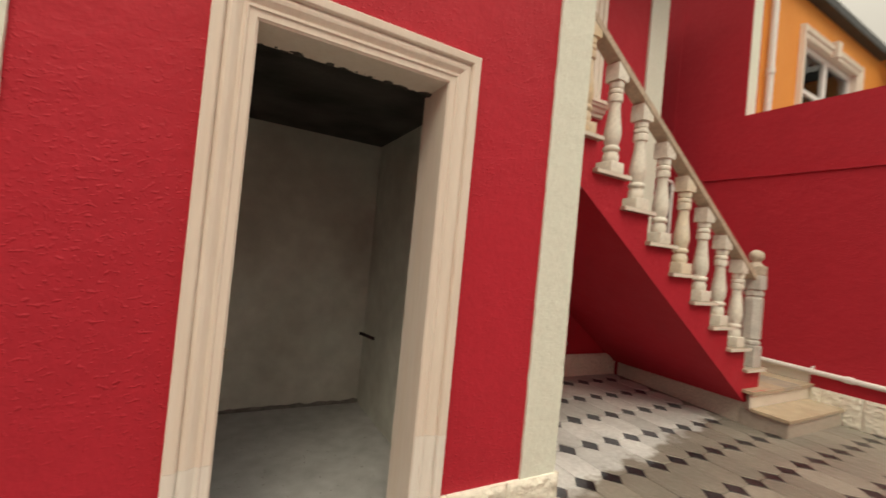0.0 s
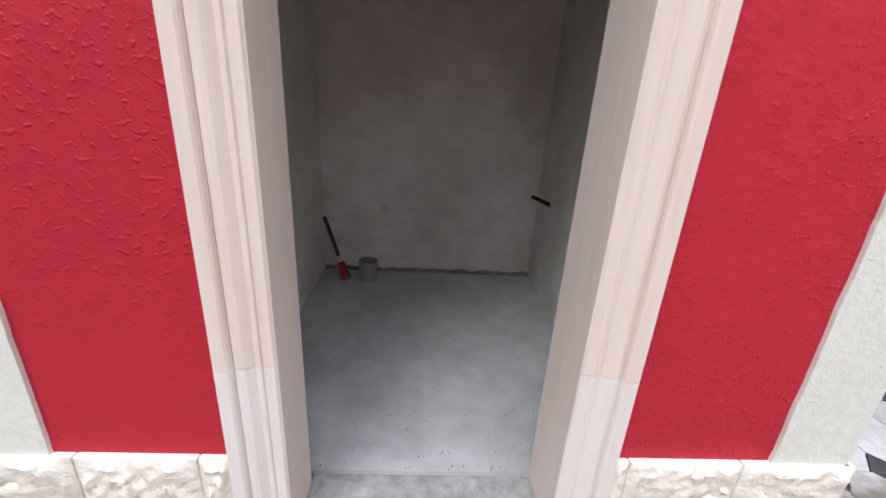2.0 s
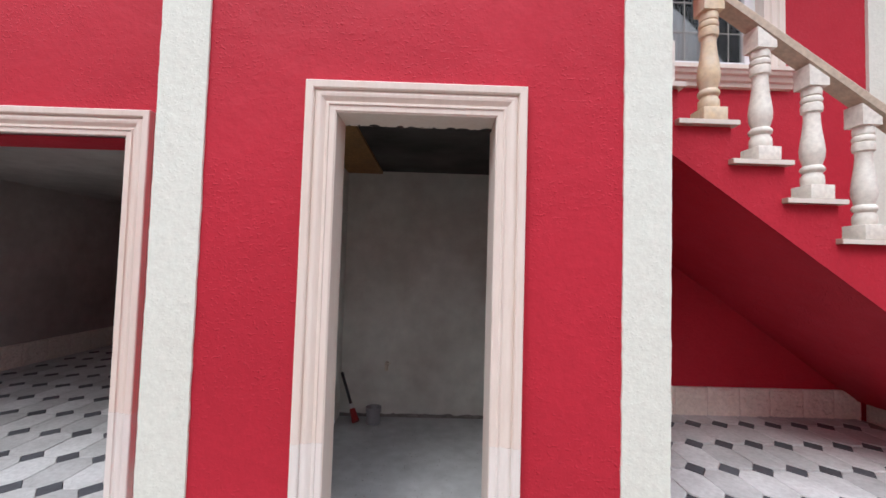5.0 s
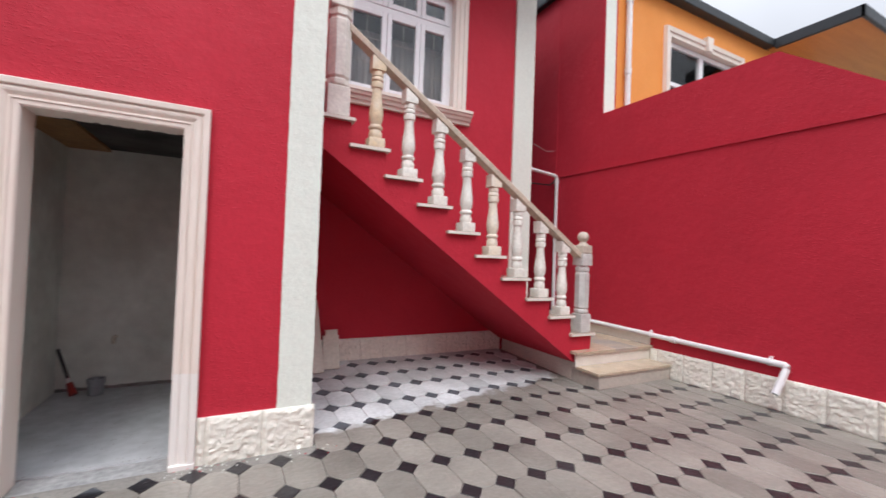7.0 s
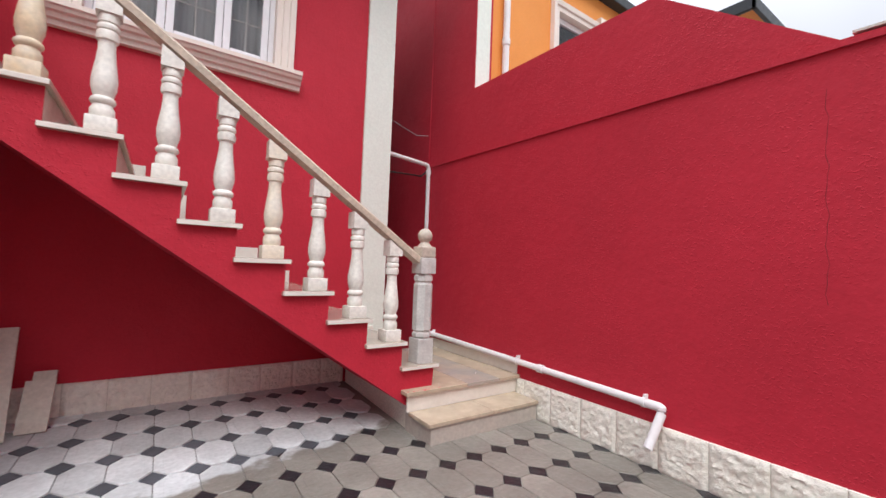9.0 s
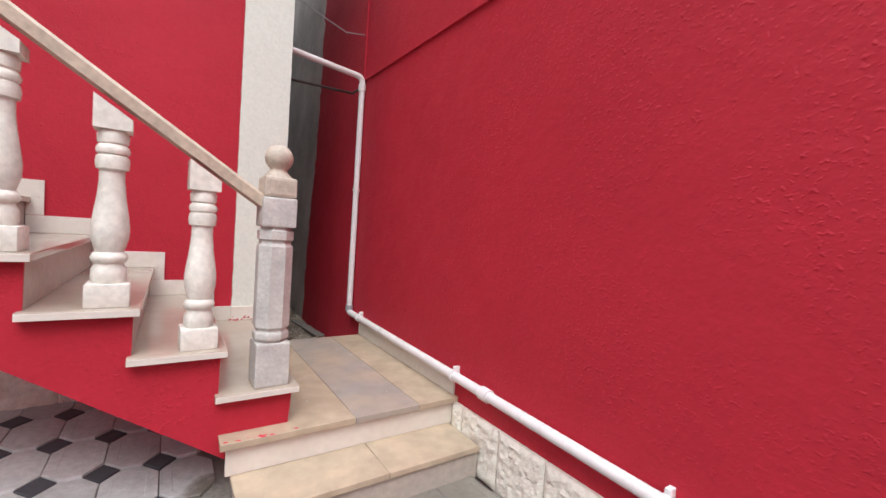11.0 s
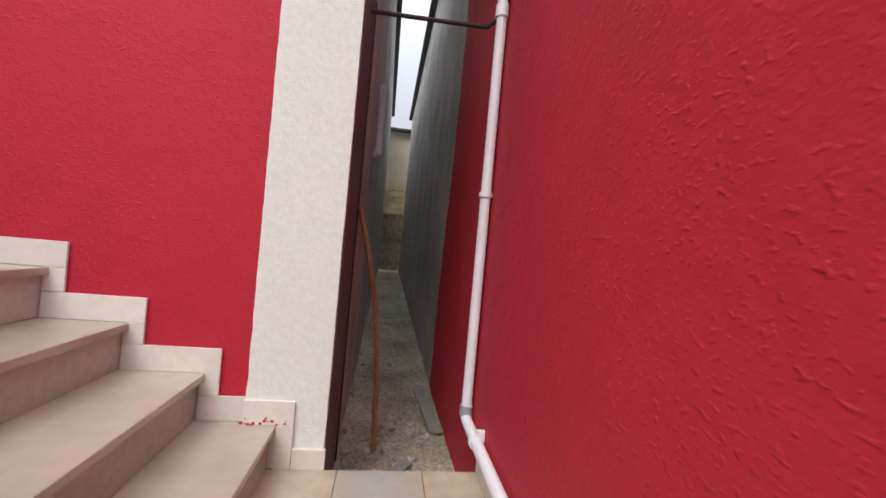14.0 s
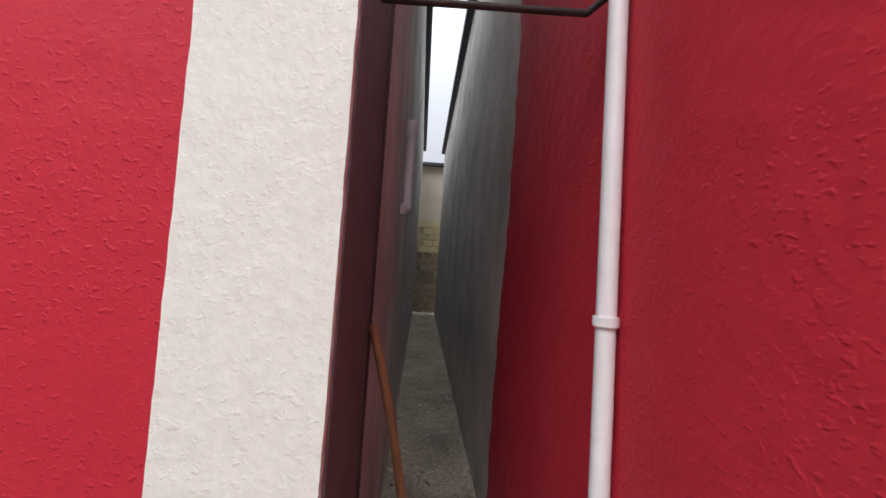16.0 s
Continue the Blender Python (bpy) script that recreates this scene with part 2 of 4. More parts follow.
# Pale panel colour imitating the sky's reflection in the neighbour's window.
SKYPANEL = mat("sky_reflection_panel", (0.7, 0.7, 0.72), 0.9, scale=8, amount=0.5, stretch=(6, 1, 0.3))
INTERIOR = mat("dim_interior", (0.18, 0.16, 0.15), 0.9)
CRACK = mat("crack_shadow", (0.17, 0.012, 0.018), 0.9, bump=0)
BRASS = mat("dull_brass", (0.82, 0.78, 0.66), 0.4)
REDPLASTIC = mat("red_plastic", (0.32, 0.02, 0.02), 0.4)
BLACKPLASTIC = mat("black_plastic", (0.03, 0.03, 0.032), 0.4)
JOINT = mat("floor_joint", (0.27, 0.25, 0.225), 0.85, second=(0.18, 0.165, 0.15), bump=0.4)


def wet_tile(name, dry, wet, dry_rough, wet_rough):
    """Cement tile, dry and dusty under cover, dark and damp where the rain reaches."""
    m = mat(name, dry, dry_rough, second=tuple(c * 0.66 for c in dry), scale=2.6, amount=0.8, grain=35, grain_amount=0.14, bump=0.2, bump_scale=70, coarse=0.3, coarse_scale=11, vary=0.24)
    n, l = m.node_tree.nodes, m.node_tree.links
    b = n["Principled BSDF"]
    geo = n["Geometry"]
    sep = n.new("ShaderNodeSeparateXYZ")
    l.new(geo.outputs["Position"], sep.inputs[0])
    noise_t = n.new("ShaderNodeTexNoise")
    noise_t.inputs["Scale"].default_value, noise_t.inputs["Detail"].default_value = 5.5, 4
    l.new(geo.outputs["Position"], noise_t.inputs["Vector"])

    def op(kind, a, c):
        x = n.new("ShaderNodeMath")
        x.operation = kind
        for s, v in zip(x.inputs, (a, c)):
            if hasattr(v, "is_output"):
                l.new(v, s)
            else:
                s.default_value = v
        return x.outputs[0]

    line = op("ADD", op("MAXIMUM", op("MULTIPLY", sep.outputs["X"], 0.19), op("MULTIPLY", sep.outputs["X"], -0.28)), 1.22)
    depth = op("ADD", op("SUBTRACT", sep.outputs["Y"], line), op("MULTIPLY", op("SUBTRACT", noise_t.outputs["Fac"], 0.5), 0.55))
    fac = n.new("ShaderNodeMapRange")
    fac.inputs["From Min"].default_value, fac.inputs["From Max"].default_value = -0.02, 0.05
    l.new(depth, fac.inputs["Value"])
    old = b.inputs["Base Color"].links[0].from_socket
    damp = n.new("ShaderNodeMixRGB")
    damp.blend_type = "MULTIPLY"
    damp.inputs[0].default_value = 1
    damp.inputs[2].default_value = (*[w / d for w, d in zip(wet, dry)], 1)
    l.new(old, damp.inputs[1])
    pick = n.new("ShaderNodeMixRGB")
    l.new(fac.outputs[0], pick.inputs[0])
    l.new(damp.outputs[0], pick.inputs[1])
    l.new(old, pick.inputs[2])
    l.new(pick.outputs[0], b.inputs["Base Color"])
    rough = n.new("ShaderNodeMapRange")
    rough.inputs["To Min"].default_value, rough.inputs["To Max"].default_value = wet_rough, dry_rough
    l.new(fac.outputs[0], rough.inputs["Value"])
    l.new(rough.outputs[0], b.inputs["Roughness"])
    return m


TILE = wet_tile("grey_cement_tile", (0.68, 0.69, 0.69), (0.285, 0.262, 0.228), 0.8, 0.30)
INSET = wet_tile("black_inset_tile", (0.10, 0.105, 0.12), (0.026, 0.024, 0.028), 0.75, 0.35)

GLASS = bpy.data.materials.new("window_glass")
GLASS.use_nodes = True
gn, gl = GLASS.node_tree.nodes, GLASS.node_tree.links
gn.remove(gn["Principled BSDF"])
gt, gg, gm, gf = gn.new("ShaderNodeBsdfTransparent"), gn.new("ShaderNodeBsdfGlossy"), gn.new("ShaderNodeMixShader"), gn.new("ShaderNodeFresnel")
gt.inputs[0].default_value = (0.85, 0.86, 0.87, 1)
gg.inputs["Roughness"].default_value = 0.02
gf.inputs[0].default_value = 1.5
gl.new(gf.outputs[0], gm.inputs[0])
gl.new(gt.outputs[0], gm.inputs[1])
gl.new(gg.outputs[0], gm.inputs[2])
gl.new(gm.outputs[0], gn["Material Output"].inputs[0])

# ---- building helpers ----


def mesh_object(name, bm, material, parent=None, smooth=False):
    bmesh.ops.recalc_face_normals(bm, faces=bm.faces)
    data = bpy.data.meshes.new(name)
    bm.to_mesh(data)
    bm.free()
    data.materials.append(material)
    if smooth:
        for p in data.polygons:
            p.use_smooth = True
        data.set_sharp_from_angle(angle=radians(38))
    ob = new(name, data)
    if parent:
        ob.parent = parent
    return ob


def part(name, bm, material, parent, label="", smooth=False):
    return tagged(mesh_object(name, bm, material, parent, smooth), label)


def struct(name, bm, material, label, category):
    return tagged(mesh_object(name, bm, material), label, category, kind="structure")


def thing(name, label, category, m=None, group=""):
    ob = new(name)
    ob.empty_display_size = 0.1
    if m is not None:
        ob.matrix_basis = m
    return tagged(ob, label, category, group)


def box(bm, x0, x1, y0, y1, z0, z1, bevel=0.0, m=None):
    v = bmesh.ops.create_cube(bm, size=1)["verts"]
    bmesh.ops.scale(bm, vec=(x1 - x0, y1 - y0, z1 - z0), verts=v)
    bmesh.ops.translate(bm, vec=((x0 + x1) / 2, (y0 + y1) / 2, (z0 + z1) / 2), verts=v)
    if bevel:
        e = list({e for w in v for e in w.link_edges})
        v = [w for f in bmesh.ops.bevel(bm, geom=e, offset=bevel, segments=2, affect="EDGES", profile=0.6)["faces"] for w in f.verts] + [w for w in v if w.is_valid]
        v = list(set(v))
    if m is not None:
        bmesh.ops.transform(bm, matrix=m, verts=v)
    return bm


def one_box(*a, bevel=0.0, m=None):
    return box(bmesh.new(), *a, bevel=bevel, m=m)


def prism(bm, pts, axis, a, b):
    """A polygon in the plane across the axis, drawn out from a to b."""
    put = {"x": lambda p, q, d: (d, p, q), "y": lambda p, q, d: (p, d, q), "z": lambda p, q, d: (p, q, d)}[axis]
    lo = [bm.verts.new(put(p, q, a)) for p, q in pts]
    hi = [bm.verts.new(put(p, q, b)) for p, q in pts]
    bm.faces.new(lo)
    bm.faces.new(hi[::-1])
    for i in range(len(pts)):
        j = (i + 1) % len(pts)
        bm.faces.new((lo[i], lo[j], hi[j], hi[i]))
    return bm


def lathe(bm, rows, seg=20, centre=(0, 0), phase=0.0):
    """Rings of (height, radius), closed at both ends."""
    rings = []
    for z, r in rows:
        rings.append([bm.verts.new((centre[0] + r * math.cos(phase + 2 * math.pi * i / seg), centre[1] + r * math.sin(phase + 2 * math.pi * i / seg), z)) for i in range(seg)])
    for a, b in zip(rings, rings[1:]):
        for i in range(seg):
            j = (i + 1) % seg
            bm.faces.new((a[i], a[j], b[j], b[i]))
    bm.faces.new(rings[0][::-1])
    bm.faces.new(rings[-1])
    return bm


def tube(bm, pts, r, seg=12):
    """A round bar or pipe along a line of points."""
    pts = [Vector(p) for p in pts]
    rings = []
    up = Vector((0.31, 0.17, 0.93)).normalized()
    for i, p in enumerate(pts):
        d = ((pts[min(i + 1, len(pts) - 1)] - p).normalized() if i < len(pts) - 1 else Vector()) + ((p - pts[max(i - 1, 0)]).normalized() if i else Vector())
        d.normalize()
        s = d.cross(up)
        if s.length < 0.2:
            s = d.cross(Vector((1, 0, 0)))
        s.normalize()
        u = s.cross(d)
        rad = r[i] if isinstance(r, (list, tuple)) else r
        rings.append([bm.verts.new(p + rad * (math.cos(2 * math.pi * k / seg) * s + math.sin(2 * math.pi * k / seg) * u)) for k in range(seg)])
    for a, b in zip(rings, rings[1:]):
        for k in range(seg):
            j = (k + 1) % seg
            bm.faces.new((a[k], a[j], b[j], b[k]))
    bm.faces.new(rings[0])
    bm.faces.new(rings[-1][::-1])
    return bm


def bend(a, corner, b, r, n=5):
    """Points that round a corner."""
    a, c, b = Vector(a), Vector(corner), Vector(b)
    p, q = c + (a - c).normalized() * r, c + (b - c).normalized() * r
    return [tuple((1 - t) ** 2 * p + 2 * t * (1 - t) * c + t * t * q) for t in [i / n for i in range(n + 1)]]


def holed_wall(axis, breaks_u, breaks_z, holes, d0, d1):
    """A wall along x ('x') or y ('y') between depths d0 and d1, in cells, with the cells named in holes left open."""
    bm = bmesh.new()
    nu, nz = len(breaks_u) - 1, len(breaks_z) - 1
    solid = {(i, j) for i in range(nu) for j in range(nz)} - set(holes)
    cache = {}

    def vert(u, z, d):
        k = (round(u, 5), round(z, 5), round(d, 5))
        if k not in cache:
            cache[k] = bm.verts.new((u, d, z) if axis == "x" else (d, u, z))
        return cache[k]

    for i, j in solid:
        u0, u1, z0, z1 = breaks_u[i], breaks_u[i + 1], breaks_z[j], breaks_z[j + 1]
        for d in (d0, d1):
            bm.faces.new([vert(u, z, d) for u, z in ((u0, z0), (u1, z0), (u1, z1), (u0, z1))])
        for (di, dj), ((ua, za), (ub, zb)) in {(-1, 0): ((u0, z0), (u0, z1)), (1, 0): ((u1, z0), (u1, z1)), (0, -1): ((u0, z0), (u1, z0)), (0, 1): ((u0, z1), (u1, z1))}.items():
            if (i + di, j + dj) not in solid:
                bm.faces.new((vert(ua, za, d0), vert(ub, zb, d0), vert(ub, zb, d1), vert(ua, za, d1)))
    return bm


def moulding(bm, profile, path, closed=False):
    """A profile of (offset outwards across the member, proud of the wall) swept round an upright opening.
    path: corners (x, z), outward side to the left; the wall faces -y."""
    n = len(path)
    rows = []
    for i, (x, z) in enumerate(path):
        dirs = []
        if i > 0:
            dirs.append((Vector(path[i]) - Vector(path[i - 1])).normalized())
        if i < n - 1:
            dirs.append((Vector(path[i + 1]) - Vector(path[i])).normalized())
        nor = [Vector((-d.y, d.x)) for d in dirs]
        mit = nor[0] if len(nor) == 1 else (nor[0] + nor[1]) / (1 + nor[0].dot(nor[1]))
        rows.append([bm.verts.new((x + mit.x * o, -pr, z + mit.y * o)) for o, pr in profile])
    for a, b in zip(rows, rows[1:]):
        for k in range(len(profile) - 1):
            bm.faces.new((a[k], a[k + 1], b[k + 1], b[k]))
    bm.faces.new(rows[0])
    bm.faces.new(rows[-1][::-1])
    return bm


# ---- the courtyard's ground ----
struct("ground", one_box(-60, 60, -60, 60, -0.3, -0.04), JOINT, "grey cement bed under the paving and far ground", "ground")

# ---- storage block with the doorway ----
FY = 1.415          # front face
BW = 3.25           # face of the house wall behind the stairs
DX0, DX1, DZ = 0.085, 0.772, 1.905
SF = -0.022         # storage floor
bm = holed_wall("x", [-0.68, DX0 - 0.018, DX1, 1.52], [-0.2, 0.02, DZ + 0.06, 3.4], [(1, 1), (1, 0)], FY, FY + 0.19)
struct("wall_front", bm, RED, "red painted rough plaster wall with an open doorway", "wall")
struct("wall_storage_side", one_box(1.17, 1.52, FY + 0.19, 3.4, -0.2, 3.4), RED, "red painted plaster side wall beside the stairs", "wall")
struct("wall_storage_back", one_box(-0.27, 1.17, 3.2, 3.4, -0.2, 2.07), CEMENT, "bare grey cement wall of the storage room", "wall")
struct("wall_storage_inner_right", one_box(1.13, 1.168, FY + 0.19, 3.2, -0.2, 2.07), CEMENT, "bare grey cement wall of the storage room", "wall")
struct("wall_storage_inner_left", one_box(-0.30, -0.25, FY + 0.192, 3.2, -0.2, 2.07), CEMENT, "bare grey cement wall of the storage room", "wall")
struct("wall_storage_front_inside", holed_wall("x", [-0.25, DX0 - 0.03, DX1 + 0.03, 1.13], [0.0, DZ + 0.065, 2.07], [(1, 0)], FY + 0.192, FY + 0.21), CONCRETE, "bare grey cement inner face beside the doorway", "wall")
struct("floor_storage", box(one_box(-0.25, 1.13, FY + 0.192, 3.2, -0.15, SF), DX0, DX1, FY - 0.01, FY + 0.192, -0.15, SF - 0.012), SCREED, "grey cement screed floor of the storage room", "floor")
struct("ceiling_storage", one_box(-0.30, 1.168, FY + 0.19, 3.3, 2.07, 2.2), SLAB, "rough concrete ceiling of the storage room, colour darkened as if in shade", "ceiling")

struct("floor_threshold", one_box(DX0 + 0.004, DX1 - 0.004, FY - 0.03, FY + 0.187, -0.1, SF - 0.004, bevel=0.012), DOORSTEP, "rough damp cement threshold of the doorway", "floor")

rng = random.Random(8)
dl = bmesh.new()
prism(dl, [(-0.25, SF - 0.01)] + [(1.13, SF - 0.01)] + [(1.13 - 1.38 * k / 40, SF + 0.022 + 0.018 * noise.noise((k * 0.4, 0, 3)) + rng.uniform(0, 0.008)) for k in range(41)], "y", 3.188, 3.2)
struct("trim_dirt_line", dl, THRESHOLD, "rough mortar droppings along the foot of the wall", "mortar")
# pilasters
def painted_strip(x0, x1, y0, y1, z0, z1, seed):
    """A plaster strip with slightly uneven edges."""
    n = int((z1 - z0) / 0.03)
    wob = lambda k, s: 0.0022 * noise.noise((k * 0.35, s, seed)) + 0.0022 * noise.noise((k * 1.7, s, seed))
    pts_s = [(x0 + wob(k, 1), z0 + (z1 - z0) * k / n) for k in range(n + 1)] + [(x1 + wob(k, 7), z0 + (z1 - z0) * k / n) for k in range(n, -1, -1)]
    return prism(bmesh.new(), pts_s, "y", y0, y1)


for nm, x0, x1 in (("pilaster_1", -0.675, -0.47), ("pilaster_2", 1.325, 1.532)):
    struct(nm, painted_strip(x0, x1, FY - 0.012, FY - 0.0005, 0.235, 3.4, x0), CREAM, "cream painted plaster strip on the red wall", "pilaster")

# stone lining of the doorway
PROFILE = [(0.0, -0.02), (0.0, 0.018), (0.004, 0.022), (0.026, 0.022), (0.029, 0.028), (0.034, 0.028), (0.037, 0.020), (0.044, 0.019), (0.054, 0.027), (0.062, 0.032), (0.074, 0.034),
           (0.084, 0.030), (0.088, 0.026), (0.091, 0.039), (0.096, 0.043), (0.122, 0.044), (0.126, 0.040), (0.126, -0.002)]


def architrave(name, x0, x1, z1, y, label, reveal, z0=0.0):
    """Moulded stone frame round an opening: two jambs and a head, and the reveal slabs behind it."""
    t = thing(name, label, "door frame", pose(0, y, 0))
    cut = 0.52
    part("casing_stone", moulding(bmesh.new(), PROFILE, [(x0, cut + 0.0015), (x0, z1), (x1, z1), (x1, cut + 0.0015)]), TRAVERTINE, t)
    part("casing_stone", moulding(bmesh.new(), PROFILE, [(x0, z0), (x0, cut)]), WHITESTONE, t, "whiter lower stone")
    part("casing_stone", moulding(bmesh.new(), PROFILE, [(x1, cut), (x1, z0)]), WHITESTONE, t, "whiter lower stone")
    if reveal:
        part("jamb", one_box(x0 - 0.02, x0 + 0.003, -0.017, reveal - 0.022, z0, z1, bevel=0.003), TRAVERTINE, t)
        part("jamb", one_box(x1 - 0.003, x1 + 0.02, -0.017, reveal + 0.018, z0, z1, bevel=0.003), TRAVERTINE, t)
        part("head", one_box(x0 + 0.0035, x1 - 0.0035, -0.017, reveal - 0.028, z1 - 0.004, z1 + 0.062, bevel=0.003), TRAVERTINE, t)
    for xa in (x0 - 0.128, x1 + 0.002):
        part("foot_block", one_box(xa, xa + 0.126, -0.047, -0.002, z0, z0 + 0.045, bevel=0.004), WHITESTONE, t)
    return t


lm = bmesh.new()
rng = random.Random(14)
for k in range(60):
    u = DX0 + 0.012 + (DX1 - DX0 - 0.024) * k / 59
    s_ = rng.uniform(0.005, 0.014) * (1.7 if k > 56 or rng.random() < 0.1 else 1)
    bmesh.ops.create_icosphere(lm, subdivisions=2, radius=1, matrix=Matrix.Translation((u, FY + 0.146 + rng.uniform(-0.012, 0.006), DZ + 0.001)) @ Matrix.Diagonal((s_ * 1.3, s_ * 1.2, s_ * rng.uniform(0.35, 0.8), 1)))
for v in lm.verts:
    v.co += Vector((0.002, 0.002, 0.004)) * noise.noise(v.co * 70)
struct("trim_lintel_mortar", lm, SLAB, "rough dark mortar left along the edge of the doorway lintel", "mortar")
architrave("door_frame", DX0, DX1, DZ, FY, "moulded cream travertine frame round the storage doorway", 0.178, -0.03)

# ---- garage ----
GY = 1.70
GX0, GX1, GZ = -3.9, -1.011, 1.852
struct("wall_garage_front", holed_wall("x", [-4.3, GX0, GX1, -0.68], [-0.2, 0.0, GZ, 3.4], [(1, 0), (1, 1)], GY, GY + 0.25), RED, "red painted plaster wall over the wide garage opening", "wall")
struct("wall_garage_return", one_box(-0.68, -0.6, FY + 0.19, GY + 0.25, -0.2, 3.4), RED, "red painted plaster return beside the garage", "wall")
architrave("garage_frame", GX0, GX1, GZ, GY, "moulded cream stone frame round the open garage", 0)
struct("wall_garage_left", one_box(-4.35, -4.12, GY + 0.25, 9.0, -0.2, 2.15), CONCRETE, "bare grey cement wall inside the garage", "wall")
struct("wall_garage_right", one_box(-0.6, -0.32, GY + 0.25, 9.0, -0.2, 2.15), CONCRETE, "bare grey cement wall inside the garage", "wall")
struct("wall_garage_back", one_box(-4.35, -0.3, 9.0, 9.2, -0.2, 2.15), CONCRETE, "bare grey cement back wall of the garage", "wall")
struct("ceiling_garage", one_box(-4.35, -0.31, GY + 0.25, 9.2, 2.05, 2.3), CONCRETE, "bare grey concrete ceiling of the garage", "ceiling")

# ---- house wall behind the stairs, with the window ----
WX0, WX1, WZ0, WZ1 = 2.03, 3.43, 3.10, 4.55
struct("wall_back", holed_wall("x", [1.52, WX0 - 0.006, WX1 + 0.006, 4.69], [-0.2, WZ0, WZ1 + 0.006, 5.4], [(1, 1)], BW, BW + 0.22), RED, "red painted plaster house wall behind the stairs", "wall")
struct("pilaster_corner", painted_strip(4.378, 4.703, BW - 0.03, BW - 0.0005, 0.31, 5.4, 2.0), CREAM, "cream painted plaster corner strip of the house", "pilaster")
struct("wall_upper_garage_block", one_box(-4.3, 1.52, 3.41, 3.6, 2.31, 5.4), RED, "red painted upper wall of the house", "wall")
struct("terrace_slab", one_box(-4.3, 1.17, GY + 0.26, 3.4, 2.31, 2.45), CONCRETE, "grey concrete terrace slab over the garage", "terrace")

# window
win = thing("window_1", "white plastic three-light window with thin glazing bars in a moulded cream surround", "window", pose(0, BW, 0))
win["kind"] = "structure"
part("surround", moulding(bmesh.new(), [(0.0, -0.15), (0.0, 0.02), (0.05, 0.02), (0.06, 0.035), (0.11, 0.035), (0.12, 0.05), (0.17, 0.05), (0.17, -0.002)], [(WX0, WZ0), (WX0, WZ1), (WX1, WZ1), (WX1, WZ0)]), TRAVERTINE, win, "cream moulded surround")
sill = bmesh.new()
prism(sill, [(-0.13, WZ0 - 0.005), (-0.13, WZ0 - 0.04), (-0.115, WZ0 - 0.05), (-0.105, WZ0 - 0.075), (-0.08, WZ0 - 0.085), (-0.07, WZ0 - 0.12), (-0.045, WZ0 - 0.13), (-0.04, WZ0 - 0.165), (-0.001, WZ0 - 0.17), (-0.001, WZ0 - 0.005)], "x", WX0 - 0.24, WX1 + 0.24)
part("window_sill", sill, TRAVERTINE, win, "stepped cream stone sill")
fr = bmesh.new()
for a in ((WX0, WX0 + 0.05, WZ0, WZ1), (WX1 - 0.05, WX1, WZ0, WZ1), (WX0 + 0.05, WX1 - 0.05, WZ0, WZ0 + 0.05), (WX0 + 0.05, WX1 - 0.05, WZ1 - 0.05, WZ1)):
    box(fr, a[0], a[1], 0.08, 0.15, a[2], a[3], bevel=0.006)
part("window_frame", fr, UPVC, win)
SASH = [(2.085, 2.55), (2.555, 2.985), (2.99, 3.375)]
TRANSOM = 4.16
part("transom", one_box(WX0 + 0.05, WX1 - 0.05, 0.075, 0.145, TRANSOM - 0.035, TRANSOM + 0.035, bevel=0.006), UPVC, win)
for s0, s1 in SASH:
    for q0, q1, rows_q in ((WZ0 + 0.055, TRANSOM - 0.037, 2), (TRANSOM + 0.037, WZ1 - 0.055, 0)):
        sh = bmesh.new()
        for a in ((s0, s0 + 0.06, q0, q1), (s1 - 0.06, s1, q0, q1), (s0 + 0.06, s1 - 0.06, q0, q0 + 0.06), (s0 + 0.06, s1 - 0.06, q1 - 0.06, q1)):
            box(sh, a[0], a[1], 0.065, 0.135, a[2], a[3], bevel=0.008)
        sash = part("sash", sh, UPVC, win)
        pane = part("pane", one_box(s0 + 0.055, s1 - 0.055, 0.095, 0.103, q0 + 0.055, q1 - 0.055), GLASS, sash)
        pane.visible_shadow = False
        mid = (s0 + s1) / 2
        part("glazing_bar", one_box(mid - 0.004, mid + 0.004, 0.09, 0.094, q0 + 0.06, q1 - 0.06), BARS, sash)
        for k in range(1, rows_q + 1):
            z = q0 + 0.06 + k * (q1 - q0 - 0.12) / (rows_q + 1)
            part("glazing_bar", one_box(s0 + 0.06, s1 - 0.06, 0.0895, 0.0895 + 0.004, z - 0.004, z + 0.004), BARS, sash)
struct("wall_room_behind_window", box(box(box(box(bmesh.new(), 1.6, 4.5, 4.6, 4.7, 2.5, 5.3), 1.55, 1.6, BW + 0.23, 4.7, 2.5, 5.3), 4.5, 4.55, BW + 0.23, 4.7, 2.5, 5.3), 1.6, 4.5, BW + 0.23, 4.6, 2.5, 2.6), INTERIOR, "dim plain walls of the room behind the window", "wall")
struct("ceiling_room_behind_window", one_box(1.55, 4.55, BW + 0.23, 4.7, 5.3, 5.35), INTERIOR, "plain ceiling of the room behind the window", "ceiling")
